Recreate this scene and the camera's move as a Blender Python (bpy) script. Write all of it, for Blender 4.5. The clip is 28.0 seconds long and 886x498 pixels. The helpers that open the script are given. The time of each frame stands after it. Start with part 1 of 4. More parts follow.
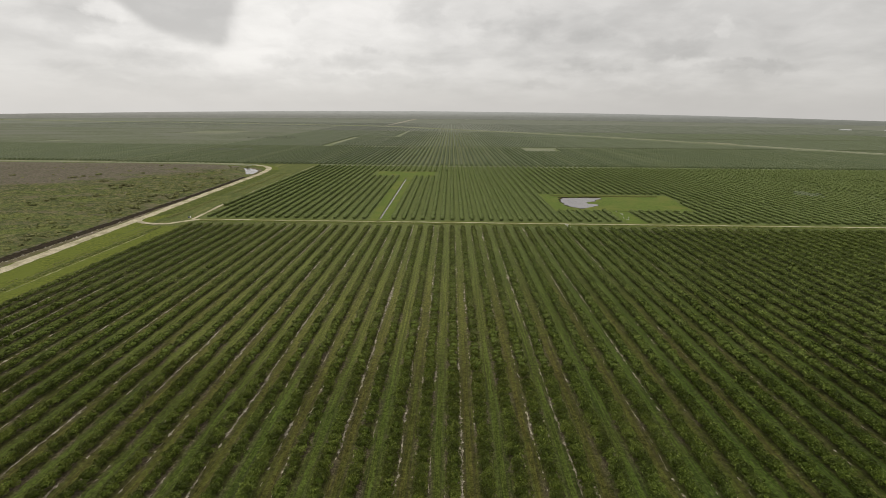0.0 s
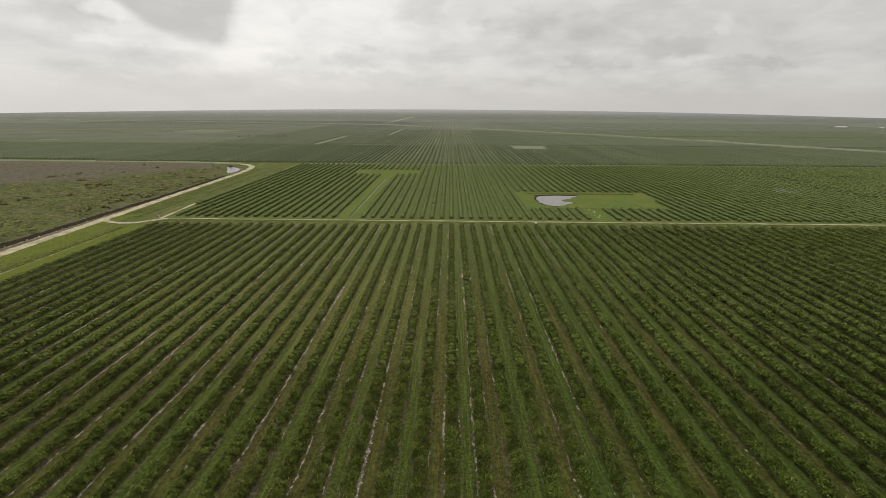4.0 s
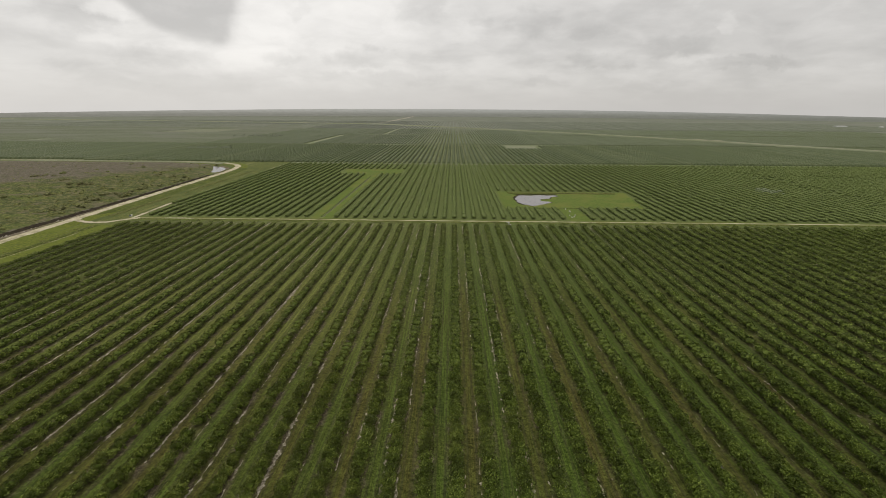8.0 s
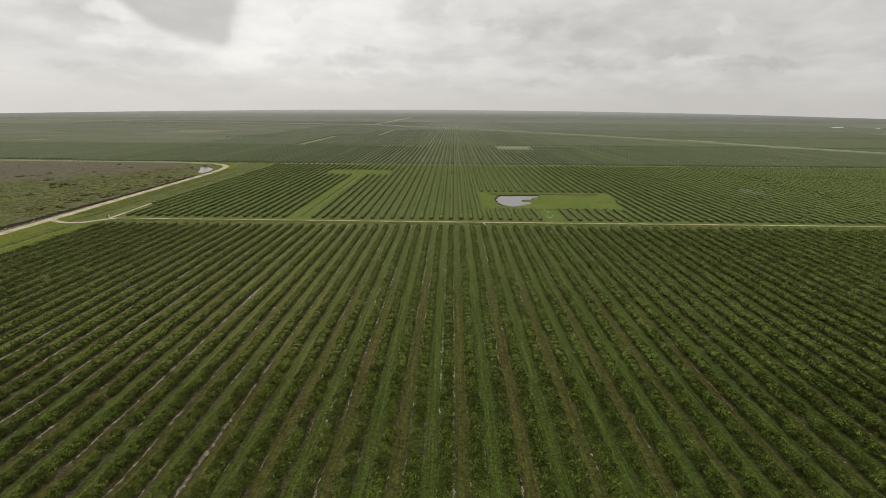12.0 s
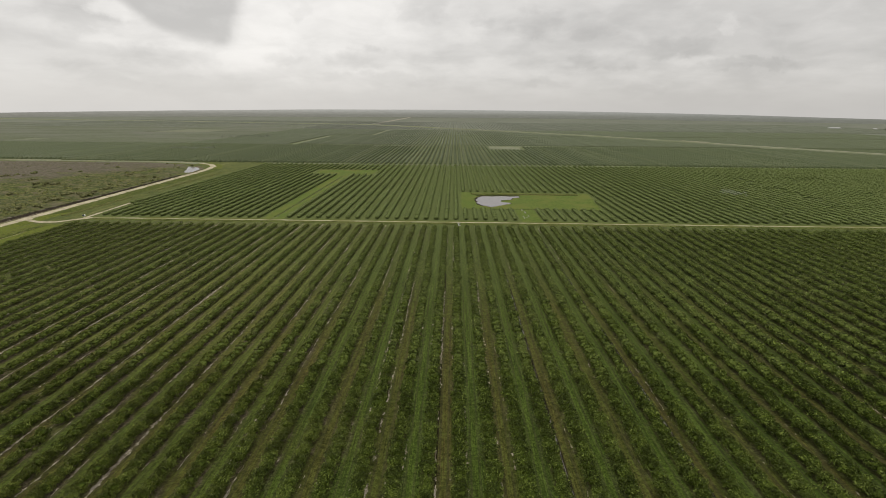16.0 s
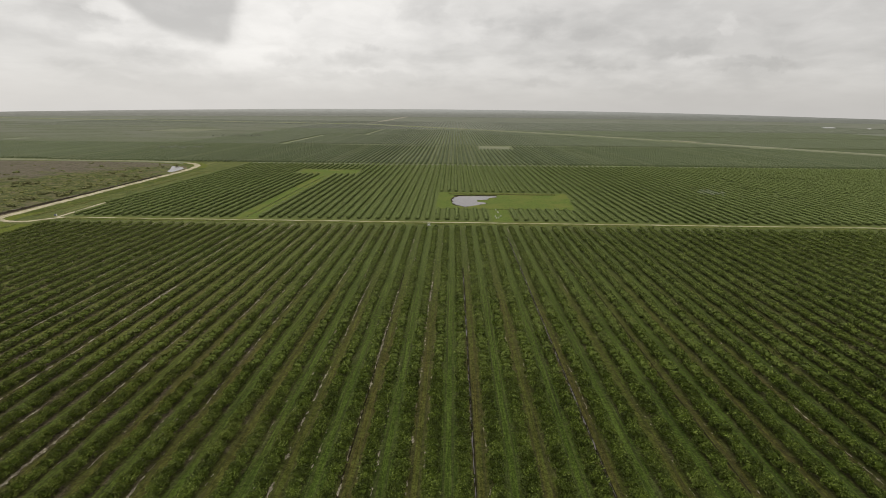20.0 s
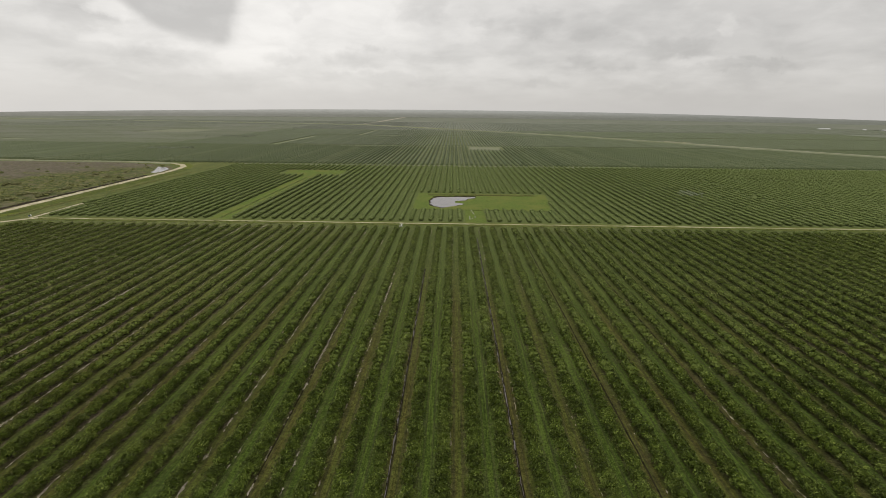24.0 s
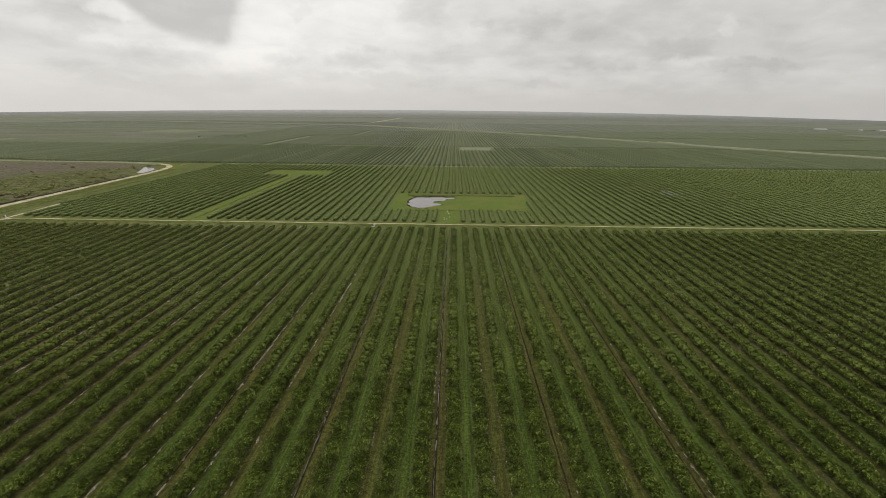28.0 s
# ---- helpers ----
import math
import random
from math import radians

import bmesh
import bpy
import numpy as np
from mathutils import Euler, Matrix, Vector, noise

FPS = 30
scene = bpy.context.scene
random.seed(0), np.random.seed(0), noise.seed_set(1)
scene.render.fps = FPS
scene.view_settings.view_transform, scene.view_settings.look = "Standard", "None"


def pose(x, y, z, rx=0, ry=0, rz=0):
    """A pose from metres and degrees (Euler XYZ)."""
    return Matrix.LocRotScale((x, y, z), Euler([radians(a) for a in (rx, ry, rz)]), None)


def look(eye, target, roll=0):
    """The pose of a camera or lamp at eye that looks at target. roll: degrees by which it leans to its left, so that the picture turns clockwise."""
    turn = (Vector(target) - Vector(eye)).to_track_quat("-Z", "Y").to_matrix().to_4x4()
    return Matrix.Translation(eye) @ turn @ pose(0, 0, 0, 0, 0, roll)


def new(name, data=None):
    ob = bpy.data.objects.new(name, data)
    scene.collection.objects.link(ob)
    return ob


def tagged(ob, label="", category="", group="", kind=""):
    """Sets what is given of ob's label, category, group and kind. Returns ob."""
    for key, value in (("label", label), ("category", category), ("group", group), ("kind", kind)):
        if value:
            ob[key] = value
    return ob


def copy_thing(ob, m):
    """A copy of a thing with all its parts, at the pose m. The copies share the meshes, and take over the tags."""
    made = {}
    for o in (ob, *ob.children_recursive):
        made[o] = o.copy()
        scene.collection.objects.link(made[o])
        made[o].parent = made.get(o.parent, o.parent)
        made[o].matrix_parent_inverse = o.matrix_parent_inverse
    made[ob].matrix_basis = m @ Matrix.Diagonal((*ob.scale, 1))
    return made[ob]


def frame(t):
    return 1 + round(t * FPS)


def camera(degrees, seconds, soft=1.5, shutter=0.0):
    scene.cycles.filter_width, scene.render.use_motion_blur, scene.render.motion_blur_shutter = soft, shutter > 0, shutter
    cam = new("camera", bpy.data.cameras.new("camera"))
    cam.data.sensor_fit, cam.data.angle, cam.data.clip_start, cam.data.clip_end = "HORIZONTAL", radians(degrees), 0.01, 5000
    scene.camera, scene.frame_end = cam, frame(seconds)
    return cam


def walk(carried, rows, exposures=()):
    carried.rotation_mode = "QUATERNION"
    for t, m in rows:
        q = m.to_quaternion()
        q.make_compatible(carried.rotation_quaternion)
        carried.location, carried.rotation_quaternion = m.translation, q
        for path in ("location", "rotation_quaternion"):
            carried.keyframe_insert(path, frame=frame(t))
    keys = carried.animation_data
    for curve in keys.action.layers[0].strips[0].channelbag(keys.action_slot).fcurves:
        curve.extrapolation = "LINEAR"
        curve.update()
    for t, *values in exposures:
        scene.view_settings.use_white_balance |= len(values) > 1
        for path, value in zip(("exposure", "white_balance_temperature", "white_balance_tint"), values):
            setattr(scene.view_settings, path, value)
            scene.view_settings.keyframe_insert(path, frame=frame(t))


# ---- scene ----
cam = camera(85.0, 28.0, 0.75)
# seconds, place in metres, turn in degrees
ROWS = [
    (0.0, 0.00, 0.00, 79.72, 73.962, -0.516, 0.962),
    (1.0, 5.61, 0.39, 79.67, 73.939, -0.474, 0.928),
    (2.0, 11.25, 0.78, 79.61, 73.881, -0.434, 0.915),
    (3.0, 16.99, 1.21, 79.60, 73.804, -0.397, 0.907),
    (4.0, 22.79, 1.72, 79.63, 73.753, -0.356, 0.919),
    (5.0, 28.53, 2.24, 79.65, 73.708, -0.323, 0.954),
    (6.0, 34.12, 2.78, 79.62, 73.683, -0.308, 1.010),
    (7.0, 39.48, 3.29, 79.52, 73.694, -0.317, 1.076),
    (8.0, 44.34, 3.65, 79.35, 73.709, -0.328, 1.169),
    (9.0, 48.84, 3.88, 79.27, 73.741, -0.341, 1.219),
    (10.0, 53.10, 3.99, 79.26, 73.767, -0.359, 1.228),
    (11.0, 57.28, 4.04, 79.29, 73.786, -0.377, 1.206),
    (12.0, 61.61, 4.07, 79.36, 73.805, -0.389, 1.195),
    (13.0, 66.18, 4.06, 79.46, 73.815, -0.408, 1.211),
    (14.0, 70.92, 4.05, 79.56, 73.815, -0.427, 1.245),
    (15.0, 75.69, 4.04, 79.64, 73.807, -0.436, 1.284),
    (16.0, 80.70, 4.06, 79.72, 73.793, -0.454, 1.300),
    (17.0, 85.97, 4.05, 79.84, 73.772, -0.483, 1.285),
    (18.0, 91.21, 3.99, 80.00, 73.745, -0.497, 1.268),
    (19.0, 96.41, 3.89, 80.16, 73.731, -0.505, 1.251),
    (20.0, 101.56, 3.78, 80.30, 73.734, -0.517, 1.225),
    (21.0, 106.60, 3.67, 80.44, 73.750, -0.529, 1.211),
    (22.0, 111.51, 3.56, 80.60, 73.768, -0.539, 1.203),
    (23.0, 116.37, 3.47, 80.78, 73.783, -0.551, 1.203),
    (24.0, 121.27, 3.42, 80.97, 73.793, -0.560, 1.204),
    (25.0, 126.23, 3.41, 81.14, 73.800, -0.558, 1.214),
    (26.0, 131.27, 3.42, 81.27, 73.814, -0.554, 1.244),
    (27.0, 136.31, 3.52, 81.30, 73.824, -0.553, 1.254),
    (28.0, 141.20, 3.67, 81.25, 73.831, -0.543, 1.247),
]
walk(cam, [(t, pose(x, y, z, rx, ry, rz)) for t, x, y, z, rx, ry, rz in ROWS])

# ---------------------------------------------------------------- light
scene.view_settings.exposure = 0.06
SUN_UP, SUN_TURN = radians(62), radians(-20)
world = bpy.data.worlds.new("overcast_sky")
scene.world = world
world.use_nodes = True


def node(tree, kind, **values):
    n = tree.nodes.new(kind)
    for key, value in values.items():
        if key in n.inputs:
            n.inputs[key].default_value = value
    return n


def math_node(tree, op, a, b=None, c=None, clamp=False):
    n = tree.nodes.new("ShaderNodeMath")
    n.operation, n.use_clamp = op, clamp
    for i, v in enumerate((a, b, c)):
        if v is None:
            continue
        if isinstance(v, (int, float)):
            n.inputs[i].default_value = v
        else:
            tree.links.new(v, n.inputs[i])
    return n.outputs[0]


def smooth(tree, v, lo, hi, a=0.0, b=1.0):
    n = tree.nodes.new("ShaderNodeMapRange")
    n.interpolation_type = "SMOOTHSTEP"
    for i, w in enumerate((v, lo, hi, a, b)):
        if isinstance(w, (int, float)):
            n.inputs[i].default_value = w
        else:
            tree.links.new(w, n.inputs[i])
    return n.outputs[0]


def mix(tree, fac, a, b, blend="MIX"):
    n = tree.nodes.new("ShaderNodeMix")
    n.data_type, n.blend_type = "RGBA", blend
    for i, w in ((0, fac), (6, a), (7, b)):
        if isinstance(w, (int, float)):
            n.inputs[i].default_value = w
        elif isinstance(w, tuple):
            n.inputs[i].default_value = (*w, 1.0)
        else:
            tree.links.new(w, n.inputs[i])
    return n.outputs[2]


def noise_of(tree, vector, scale, detail=3.0, rough=0.55, warp=0.0, squash=None):
    if squash:
        m = tree.nodes.new("ShaderNodeMapping")
        m.inputs["Scale"].default_value = squash
        tree.links.new(vector, m.inputs["Vector"])
        vector = m.outputs[0]
    n = node(tree, "ShaderNodeTexNoise", Scale=scale, Detail=detail, Roughness=rough, Distortion=warp)
    tree.links.new(vector, n.inputs["Vector"])
    return n.outputs["Fac"]


CLOUDS = (
    (-0.31, 0.155, 0.20, 0.095, 0.16), (-0.629, 0.131, 0.041, 0.017, -0.07), (-0.582, 0.151, 0.022, 0.012, 0.10), (-0.608, 0.105, 0.026, 0.009, 0.05),
    (-0.509, 0.081, 0.055, 0.014, -0.08), (-0.644, 0.061, 0.037, 0.007, -0.04), (-0.577, 0.034, 0.032, 0.007, -0.03), (-0.330, 0.084, 0.032, 0.008, -0.07),
    (-0.289, 0.164, 0.014, 0.014, -0.05), (-0.175, 0.090, 0.048, 0.015, -0.10), (-0.067, 0.176, 0.042, 0.018, -0.07), (-0.133, 0.053, 0.121, 0.010, -0.05),
    (0.013, 0.148, 0.034, 0.024, 0.06), (0.156, 0.152, 0.036, 0.020, -0.08), (0.044, 0.158, 0.027, 0.007, -0.06), (0.250, 0.131, 0.025, 0.011, -0.05),
    (0.269, 0.084, 0.049, 0.012, -0.09), (0.390, 0.103, 0.054, 0.014, -0.06), (0.477, 0.133, 0.014, 0.012, 0.07), (0.523, 0.074, 0.066, 0.008, -0.08),
    (0.163, 0.046, 0.042, 0.007, -0.05), (0.374, 0.041, 0.050, 0.006, -0.04), (0.429, 0.083, 0.035, 0.008, 0.05))


def build_sky():
    t = world.node_tree
    t.nodes.clear()
    out = t.nodes.new("ShaderNodeOutputWorld")
    sky = t.nodes.new("ShaderNodeTexSky")
    sky.sky_type, sky.sun_disc, sky.sun_elevation, sky.sun_rotation = "NISHITA", False, SUN_UP, SUN_TURN
    clear = node(t, "ShaderNodeBackground", Strength=0.1)
    t.links.new(sky.outputs[0], clear.inputs[0])
    gen = t.nodes.new("ShaderNodeTexCoord").outputs["Generated"]
    sep = t.nodes.new("ShaderNodeSeparateXYZ")
    t.links.new(gen, sep.inputs[0])
    x, y, z = sep.outputs
    up = math_node(t, "MAXIMUM", z, 0.0)
    # the cloud deck lies flat overhead, so it closes up towards the horizon
    deck = math_node(t, "ADD", up, 0.24)
    flat = t.nodes.new("ShaderNodeCombineXYZ")
    t.links.new(math_node(t, "DIVIDE", x, deck), flat.inputs[0])
    t.links.new(math_node(t, "DIVIDE", y, deck), flat.inputs[1])
    flat.inputs[2].default_value = 3.7
    big = noise_of(t, flat.outputs[0], 2.1, 3.0, 0.5, 0.2)
    fine = noise_of(t, flat.outputs[0], 5.5, 4.0, 0.55, 0.2)
    both = math_node(t, "ADD", math_node(t, "MULTIPLY", big, 0.7), math_node(t, "MULTIPLY", fine, 0.3))
    az = math_node(t, "ARCTAN2", x, y)
    wob = math_node(t, "MULTIPLY", math_node(t, "SUBTRACT", noise_of(t, gen, 13.0, 5.0), 0.5), 0.09)
    warp_a = math_node(t, "MULTIPLY", math_node(t, "SUBTRACT", noise_of(t, gen, 17.0, 5.0, 0.6, 0.0, (1.0, 1.0, 1.6)), 0.5), 0.11)
    warp_z = math_node(t, "MULTIPLY", math_node(t, "SUBTRACT", noise_of(t, gen, 21.0, 5.0, 0.6, 0.3), 0.5), 0.045)
    light = smooth(t, az, -0.75, 0.75, 0.70, 0.60)
    light = math_node(t, "ADD", light, smooth(t, both, 0.36, 0.64, -0.045, 0.045))
    # thin bright and thick dark places: azimuth, height, half widths, gain
    for ca, cz, wa, wz, gain in CLOUDS:
        da = math_node(t, "DIVIDE", math_node(t, "ADD", math_node(t, "SUBTRACT", az, ca), warp_a), wa)
        dz = math_node(t, "DIVIDE", math_node(t, "ADD", math_node(t, "SUBTRACT", z, cz), warp_z), wz)
        r2 = math_node(t, "ADD", math_node(t, "MULTIPLY", da, da), math_node(t, "MULTIPLY", dz, dz))
        light = math_node(t, "ADD", light, smooth(t, r2, 0.0, 2.6, gain, 0.0))
    puff = noise_of(t, gen, 9.0, 6.0, 0.6, 0.4, (1.0, 1.0, 2.6))
    light = math_node(t, "ADD", light, smooth(t, puff, 0.34, 0.66, -0.034, 0.034))
    # a darker cloud bank with a hanging, rounded lower edge
    left = math_node(t, "MAXIMUM", math_node(t, "SUBTRACT", -0.43, az), 0.0)
    edge = math_node(t, "ADD", 0.103, math_node(t, "MULTIPLY", math_node(t, "MULTIPLY", left, left), 2.9))
    over = smooth(t, math_node(t, "ADD", math_node(t, "SUBTRACT", z, edge), math_node(t, "MULTIPLY", wob, 0.35)), -0.010, 0.013)
    right = math_node(t, "SUBTRACT", math_node(t, "ADD", az, math_node(t, "MULTIPLY", wob, 0.5)), math_node(t, "MULTIPLY", math_node(t, "SUBTRACT", z, 0.105), 0.35))
    bank = math_node(t, "MULTIPLY", over, smooth(t, right, -0.425, -0.392, 1.0, 0.0))
    bank = math_node(t, "MULTIPLY", bank, smooth(t, az, -0.72, -0.60))
    bank = math_node(t, "MULTIPLY", bank, smooth(t, z, 0.22, 0.34, 1.0, 0.0))
    tone = smooth(t, puff, 0.36, 0.64, 0.555, 0.60)
    light = math_node(t, "ADD", light, math_node(t, "MULTIPLY", bank, math_node(t, "SUBTRACT", tone, light)))
    # haze evens the lowest part out
    haze = smooth(t, az, -0.75, 0.75, 0.655, 0.52)
    low = smooth(t, z, 0.0, 0.075, 0.85, 0.0)
    light = math_node(t, "ADD", light, math_node(t, "MULTIPLY", low, math_node(t, "SUBTRACT", haze, light)))
    # an overcast sky is about three times as bright overhead as at the horizon
    light = math_node(t, "MULTIPLY", light, math_node(t, "ADD", 1.0, math_node(t, "MULTIPLY", math_node(t, "MAXIMUM", math_node(t, "SUBTRACT", z, 0.17), 0.0), 1.5)))
    tint = node(t, "ShaderNodeCombineColor")
    for i, w in enumerate((1.0, 0.97, 0.93)):
        t.links.new(math_node(t, "MULTIPLY", light, w), tint.inputs[i])
    c = mix(t, smooth(t, z, -0.045, -0.03, 1.0, 0.0), tint.outputs[0], (0.10, 0.10, 0.07))
    cloud = node(t, "ShaderNodeBackground", Strength=1.0)
    t.links.new(c, cloud.inputs[0])
    blend = node(t, "ShaderNodeMixShader")
    blend.inputs[0].default_value = 0.96
    t.links.new(clear.outputs[0], blend.inputs[1])
    t.links.new(cloud.outputs[0], blend.inputs[2])
    t.links.new(blend.outputs[0], out.inputs[0])


build_sky()
sun_data = bpy.data.lights.new("sun", "SUN")
sun_data.energy, sun_data.angle, sun_data.color = 1.0, radians(20), (1.0, 0.97, 0.92)
sun = new("sun", sun_data)
sun.matrix_basis = look((0, 0, 300), (-300 * math.cos(SUN_UP) / math.sin(SUN_UP) * math.sin(SUN_TURN), -300 * math.cos(SUN_UP) / math.sin(SUN_UP) * math.cos(SUN_TURN), 0))

# ---------------------------------------------------------------- plan
SPACE, ROW0 = 7.4, 1.6          # tree rows run along y; every second middle is a wet furrow
BED = 2 * SPACE
BLOCK_LEFT = -186.0             # where the groves end beside the levee
ROADS = (347.5, 717.0, 1092.0, 1497.0, 1888.0)
LEVEE_X, CANAL_X = -231.0, -246.0


def row_x(k):
    return ROW0 + SPACE * k


# ---------------------------------------------------------------- materials
def material(name, rough=0.8, spec=0.3):
    m = bpy.data.materials.new(name)
    m.use_nodes = True
    b = m.node_tree.nodes["Principled BSDF"]
    b.inputs["Roughness"].default_value = rough
    b.inputs["Specular IOR Level"].default_value = spec
    return m, m.node_tree, b


def place_of(t):
    return t.nodes.new("ShaderNodeNewGeometry").outputs["Position"]


def bump(t, b, height, strength, distance):
    n = node(t, "ShaderNodeBump", Strength=strength, Distance=distance)
    t.links.new(height, n.inputs["Height"])
    t.links.new(n.outputs[0], b.inputs["Normal"])


def mottled(name, dark, light, scale, rough=0.85, spec=0.2, big=None, big_scale=0.02, bump_size=0.0):
    """Two colours mixed by grain, with a third in large patches."""
    m, t, b = material(name, rough, spec)
    p = place_of(t)
    g = noise_of(t, p, scale, 6.0, 0.65)
    c = mix(t, smooth(t, g, 0.3, 0.7), dark, light)
    if big:
        c = mix(t, smooth(t, noise_of(t, p, big_scale, 4.0, 0.6, 0.4), 0.42, 0.66), c, big)
    t.links.new(c, b.inputs["Base Color"])
    if bump_size:
        bump(t, b, g, 0.6, bump_size)
    return m


def foliage(name, dark, mid, pale, spec=0.35, patch=0.03, drying=0.45, vigour=0.0):
    m, t, b = material(name, 0.55, spec)
    geo = t.nodes.new("ShaderNodeNewGeometry")
    r = geo.outputs["Random Per Island"]
    c = mix(t, smooth(t, r, 0.0, 0.75), dark, mid)
    c = mix(t, smooth(t, r, 0.72, 1.0), c, pale)
    big = noise_of(t, geo.outputs["Position"], patch, 4.0, 0.6)
    c = mix(t, smooth(t, big, 0.48, 0.72, 0.0, 0.28), c, pale)
    sep = t.nodes.new("ShaderNodeSeparateXYZ")
    t.links.new(geo.outputs["Position"], sep.inputs[0])
    dry = math_node(t, "ADD", noise_of(t, geo.outputs["Position"], 0.009, 4.0, 0.6, 0.4), smooth(t, sep.outputs[0], 110.0, -20.0, -0.07, 0.10))
    c = mix(t, smooth(t, dry, 0.46, 0.66, 0.0, drying), c, tuple(w * v for w, v in zip((1.22, 0.98, 1.50), mid)))
    if vigour:
        each = noise_of(t, geo.outputs["Position"], 0.30, 2.0, 0.6)
        c = mix(t, 1.0, c, smooth(t, each, 0.36, 0.64, 1.0 - vigour, 1.0 + vigour), "MULTIPLY")
    t.links.new(c, b.inputs["Base Color"])
    return m


def canopy_material():
    """Closed far groves: small crowns, parcels of different age and pale slivers between them."""
    m, t, b = material("hazed_canopy", 0.9, 0.05)
    p = place_of(t)
    crowns = noise_of(t, p, 0.16, 4.0, 0.65)
    parcel = noise_of(t, p, 0.006, 5.0, 0.62, 0.4, (0.7, 1.5, 1.0))
    sliver = noise_of(t, p, 0.010, 5.0, 0.6, 0.3, (0.6, 3.2, 1.0))
    c = mix(t, smooth(t, crowns, 0.36, 0.64), (0.076, 0.086, 0.049), (0.114, 0.121, 0.080))
    c = mix(t, smooth(t, parcel, 0.42, 0.62, 0.0, 0.8), c, (0.118, 0.118, 0.092))
    c = mix(t, smooth(t, parcel, 0.45, 0.33, 0.0, 0.6), c, (0.078, 0.088, 0.054))
    c = mix(t, smooth(t, sliver, 0.66, 0.72, 0.0, 0.5), c, (0.15, 0.15, 0.10))
    # nearest groves stay greener; the paler grey beyond imitates haze
    sep = t.nodes.new("ShaderNodeSeparateXYZ")
    t.links.new(p, sep.inputs[0])
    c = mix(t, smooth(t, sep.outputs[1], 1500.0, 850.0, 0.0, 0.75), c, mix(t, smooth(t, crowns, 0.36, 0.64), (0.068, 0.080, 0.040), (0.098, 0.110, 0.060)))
    t.links.new(c, b.inputs["Base Color"])
    bump(t, b, crowns, 0.6, 0.8)
    return m


LEAF = foliage("citrus_leaves", (0.020, 0.032, 0.0042), (0.072, 0.098, 0.0120), (0.164, 0.198, 0.0470), 0.08, 0.03, 0.5, 0.40)
# LEAF_MID and LEAF_UPPER are LEAF paled for farther trees, imitating haze
LEAF_MID = foliage("paled_block_leaves", (0.082, 0.106, 0.0345), (0.110, 0.137, 0.0440), (0.144, 0.168, 0.0570), 0.12, 0.03, 0.45, 0.20)
LEAF_UPPER = foliage("paled_upper_leaves", (0.056, 0.074, 0.0180), (0.103, 0.128, 0.0290), (0.176, 0.200, 0.0550), 0.10, 0.03, 0.5, 0.26)
# the four far leaf colours are greyed to imitate haze
LEAF_FAR = foliage("hazed_citrus_leaves", (0.096, 0.106, 0.072), (0.104, 0.114, 0.078), (0.116, 0.125, 0.086), 0.05, 0.006, 0.1)
LEAF_HEDGE = foliage("hazed_hedge_leaves", (0.074, 0.088, 0.044), (0.080, 0.095, 0.048), (0.098, 0.110, 0.060), 0.05, 0.006, 0.1)
LEAF_THIRD = foliage("hazed_row_leaves", (0.061, 0.076, 0.033), (0.069, 0.085, 0.037), (0.086, 0.100, 0.047), 0.05, 0.006, 0.1)
WOODS = foliage("hazed_wood_leaves", (0.098, 0.108, 0.074), (0.114, 0.124, 0.086), (0.130, 0.138, 0.098), 0.05, 0.006, 0.0)
# INNER puts the shade between leaves into a dark core colour
INNER = mottled("shaded_core_foliage", (0.024, 0.036, 0.0052), (0.057, 0.078, 0.0105), 1.1, 0.8, 0.05)
# the next two are INNER paled for farther trees, imitating haze
INNER_LIGHT = mottled("paled_core_foliage", (0.052, 0.072, 0.0150), (0.100, 0.126, 0.0260), 1.1, 0.8, 0.05)
INNER_MID = mottled("hazed_core_foliage", (0.086, 0.110, 0.0330), (0.124, 0.152, 0.0460), 1.0, 0.8, 0.08)
INNER_SCRUB = mottled("inner_scrub", (0.100, 0.108, 0.036), (0.145, 0.146, 0.054), 0.8, 0.9, 0.05)
CANOPY = canopy_material()
LEAF_MIST = foliage("mist_leaves", (0.125, 0.145, 0.080), (0.14, 0.16, 0.090), (0.17, 0.185, 0.11), 0.05, 0.03, 0.0)
SHRUB = foliage("shrub_leaves", (0.105, 0.118, 0.040), (0.140, 0.148, 0.050), (0.180, 0.168, 0.074), 0.05, 0.012)
BUSH_DARK = foliage("dark_bush_leaves", (0.078, 0.096, 0.032), (0.108, 0.122, 0.042), (0.145, 0.150, 0.060), 0.05, 0.012)
STRAW = foliage("straw_leaves", (0.120, 0.112, 0.052), (0.165, 0.150, 0.078), (0.210, 0.190, 0.110), 0.05, 0.02, 0.0)
RANK = mottled("rank_grass", (0.034, 0.045, 0.0105), (0.104, 0.116, 0.0270), 0.45, 0.95, 0.05, (0.052, 0.064, 0.0150), 0.05, 0.1)
BUSH = foliage("bush_leaves", (0.105, 0.122, 0.042), (0.140, 0.152, 0.055), (0.180, 0.178, 0.078), 0.05, 0.012)
WEED = foliage("weed_leaves", (0.048, 0.062, 0.012), (0.078, 0.095, 0.017), (0.115, 0.120, 0.030), 0.1, 0.05)
BARK = mottled("bark", (0.06, 0.05, 0.035), (0.14, 0.12, 0.09), 14.0)
SAND = mottled("sand_road", (0.26, 0.232, 0.158), (0.44, 0.395, 0.285), 0.9, 0.95, 0.05, (0.215, 0.195, 0.12), 0.10, 0.03)
BRIGHT_VERGE = mottled("bright_verge_grass", (0.047, 0.063, 0.0105), (0.118, 0.130, 0.0220), 0.6, 0.95, 0.05, (0.088, 0.104, 0.018), 0.05, 0.08)
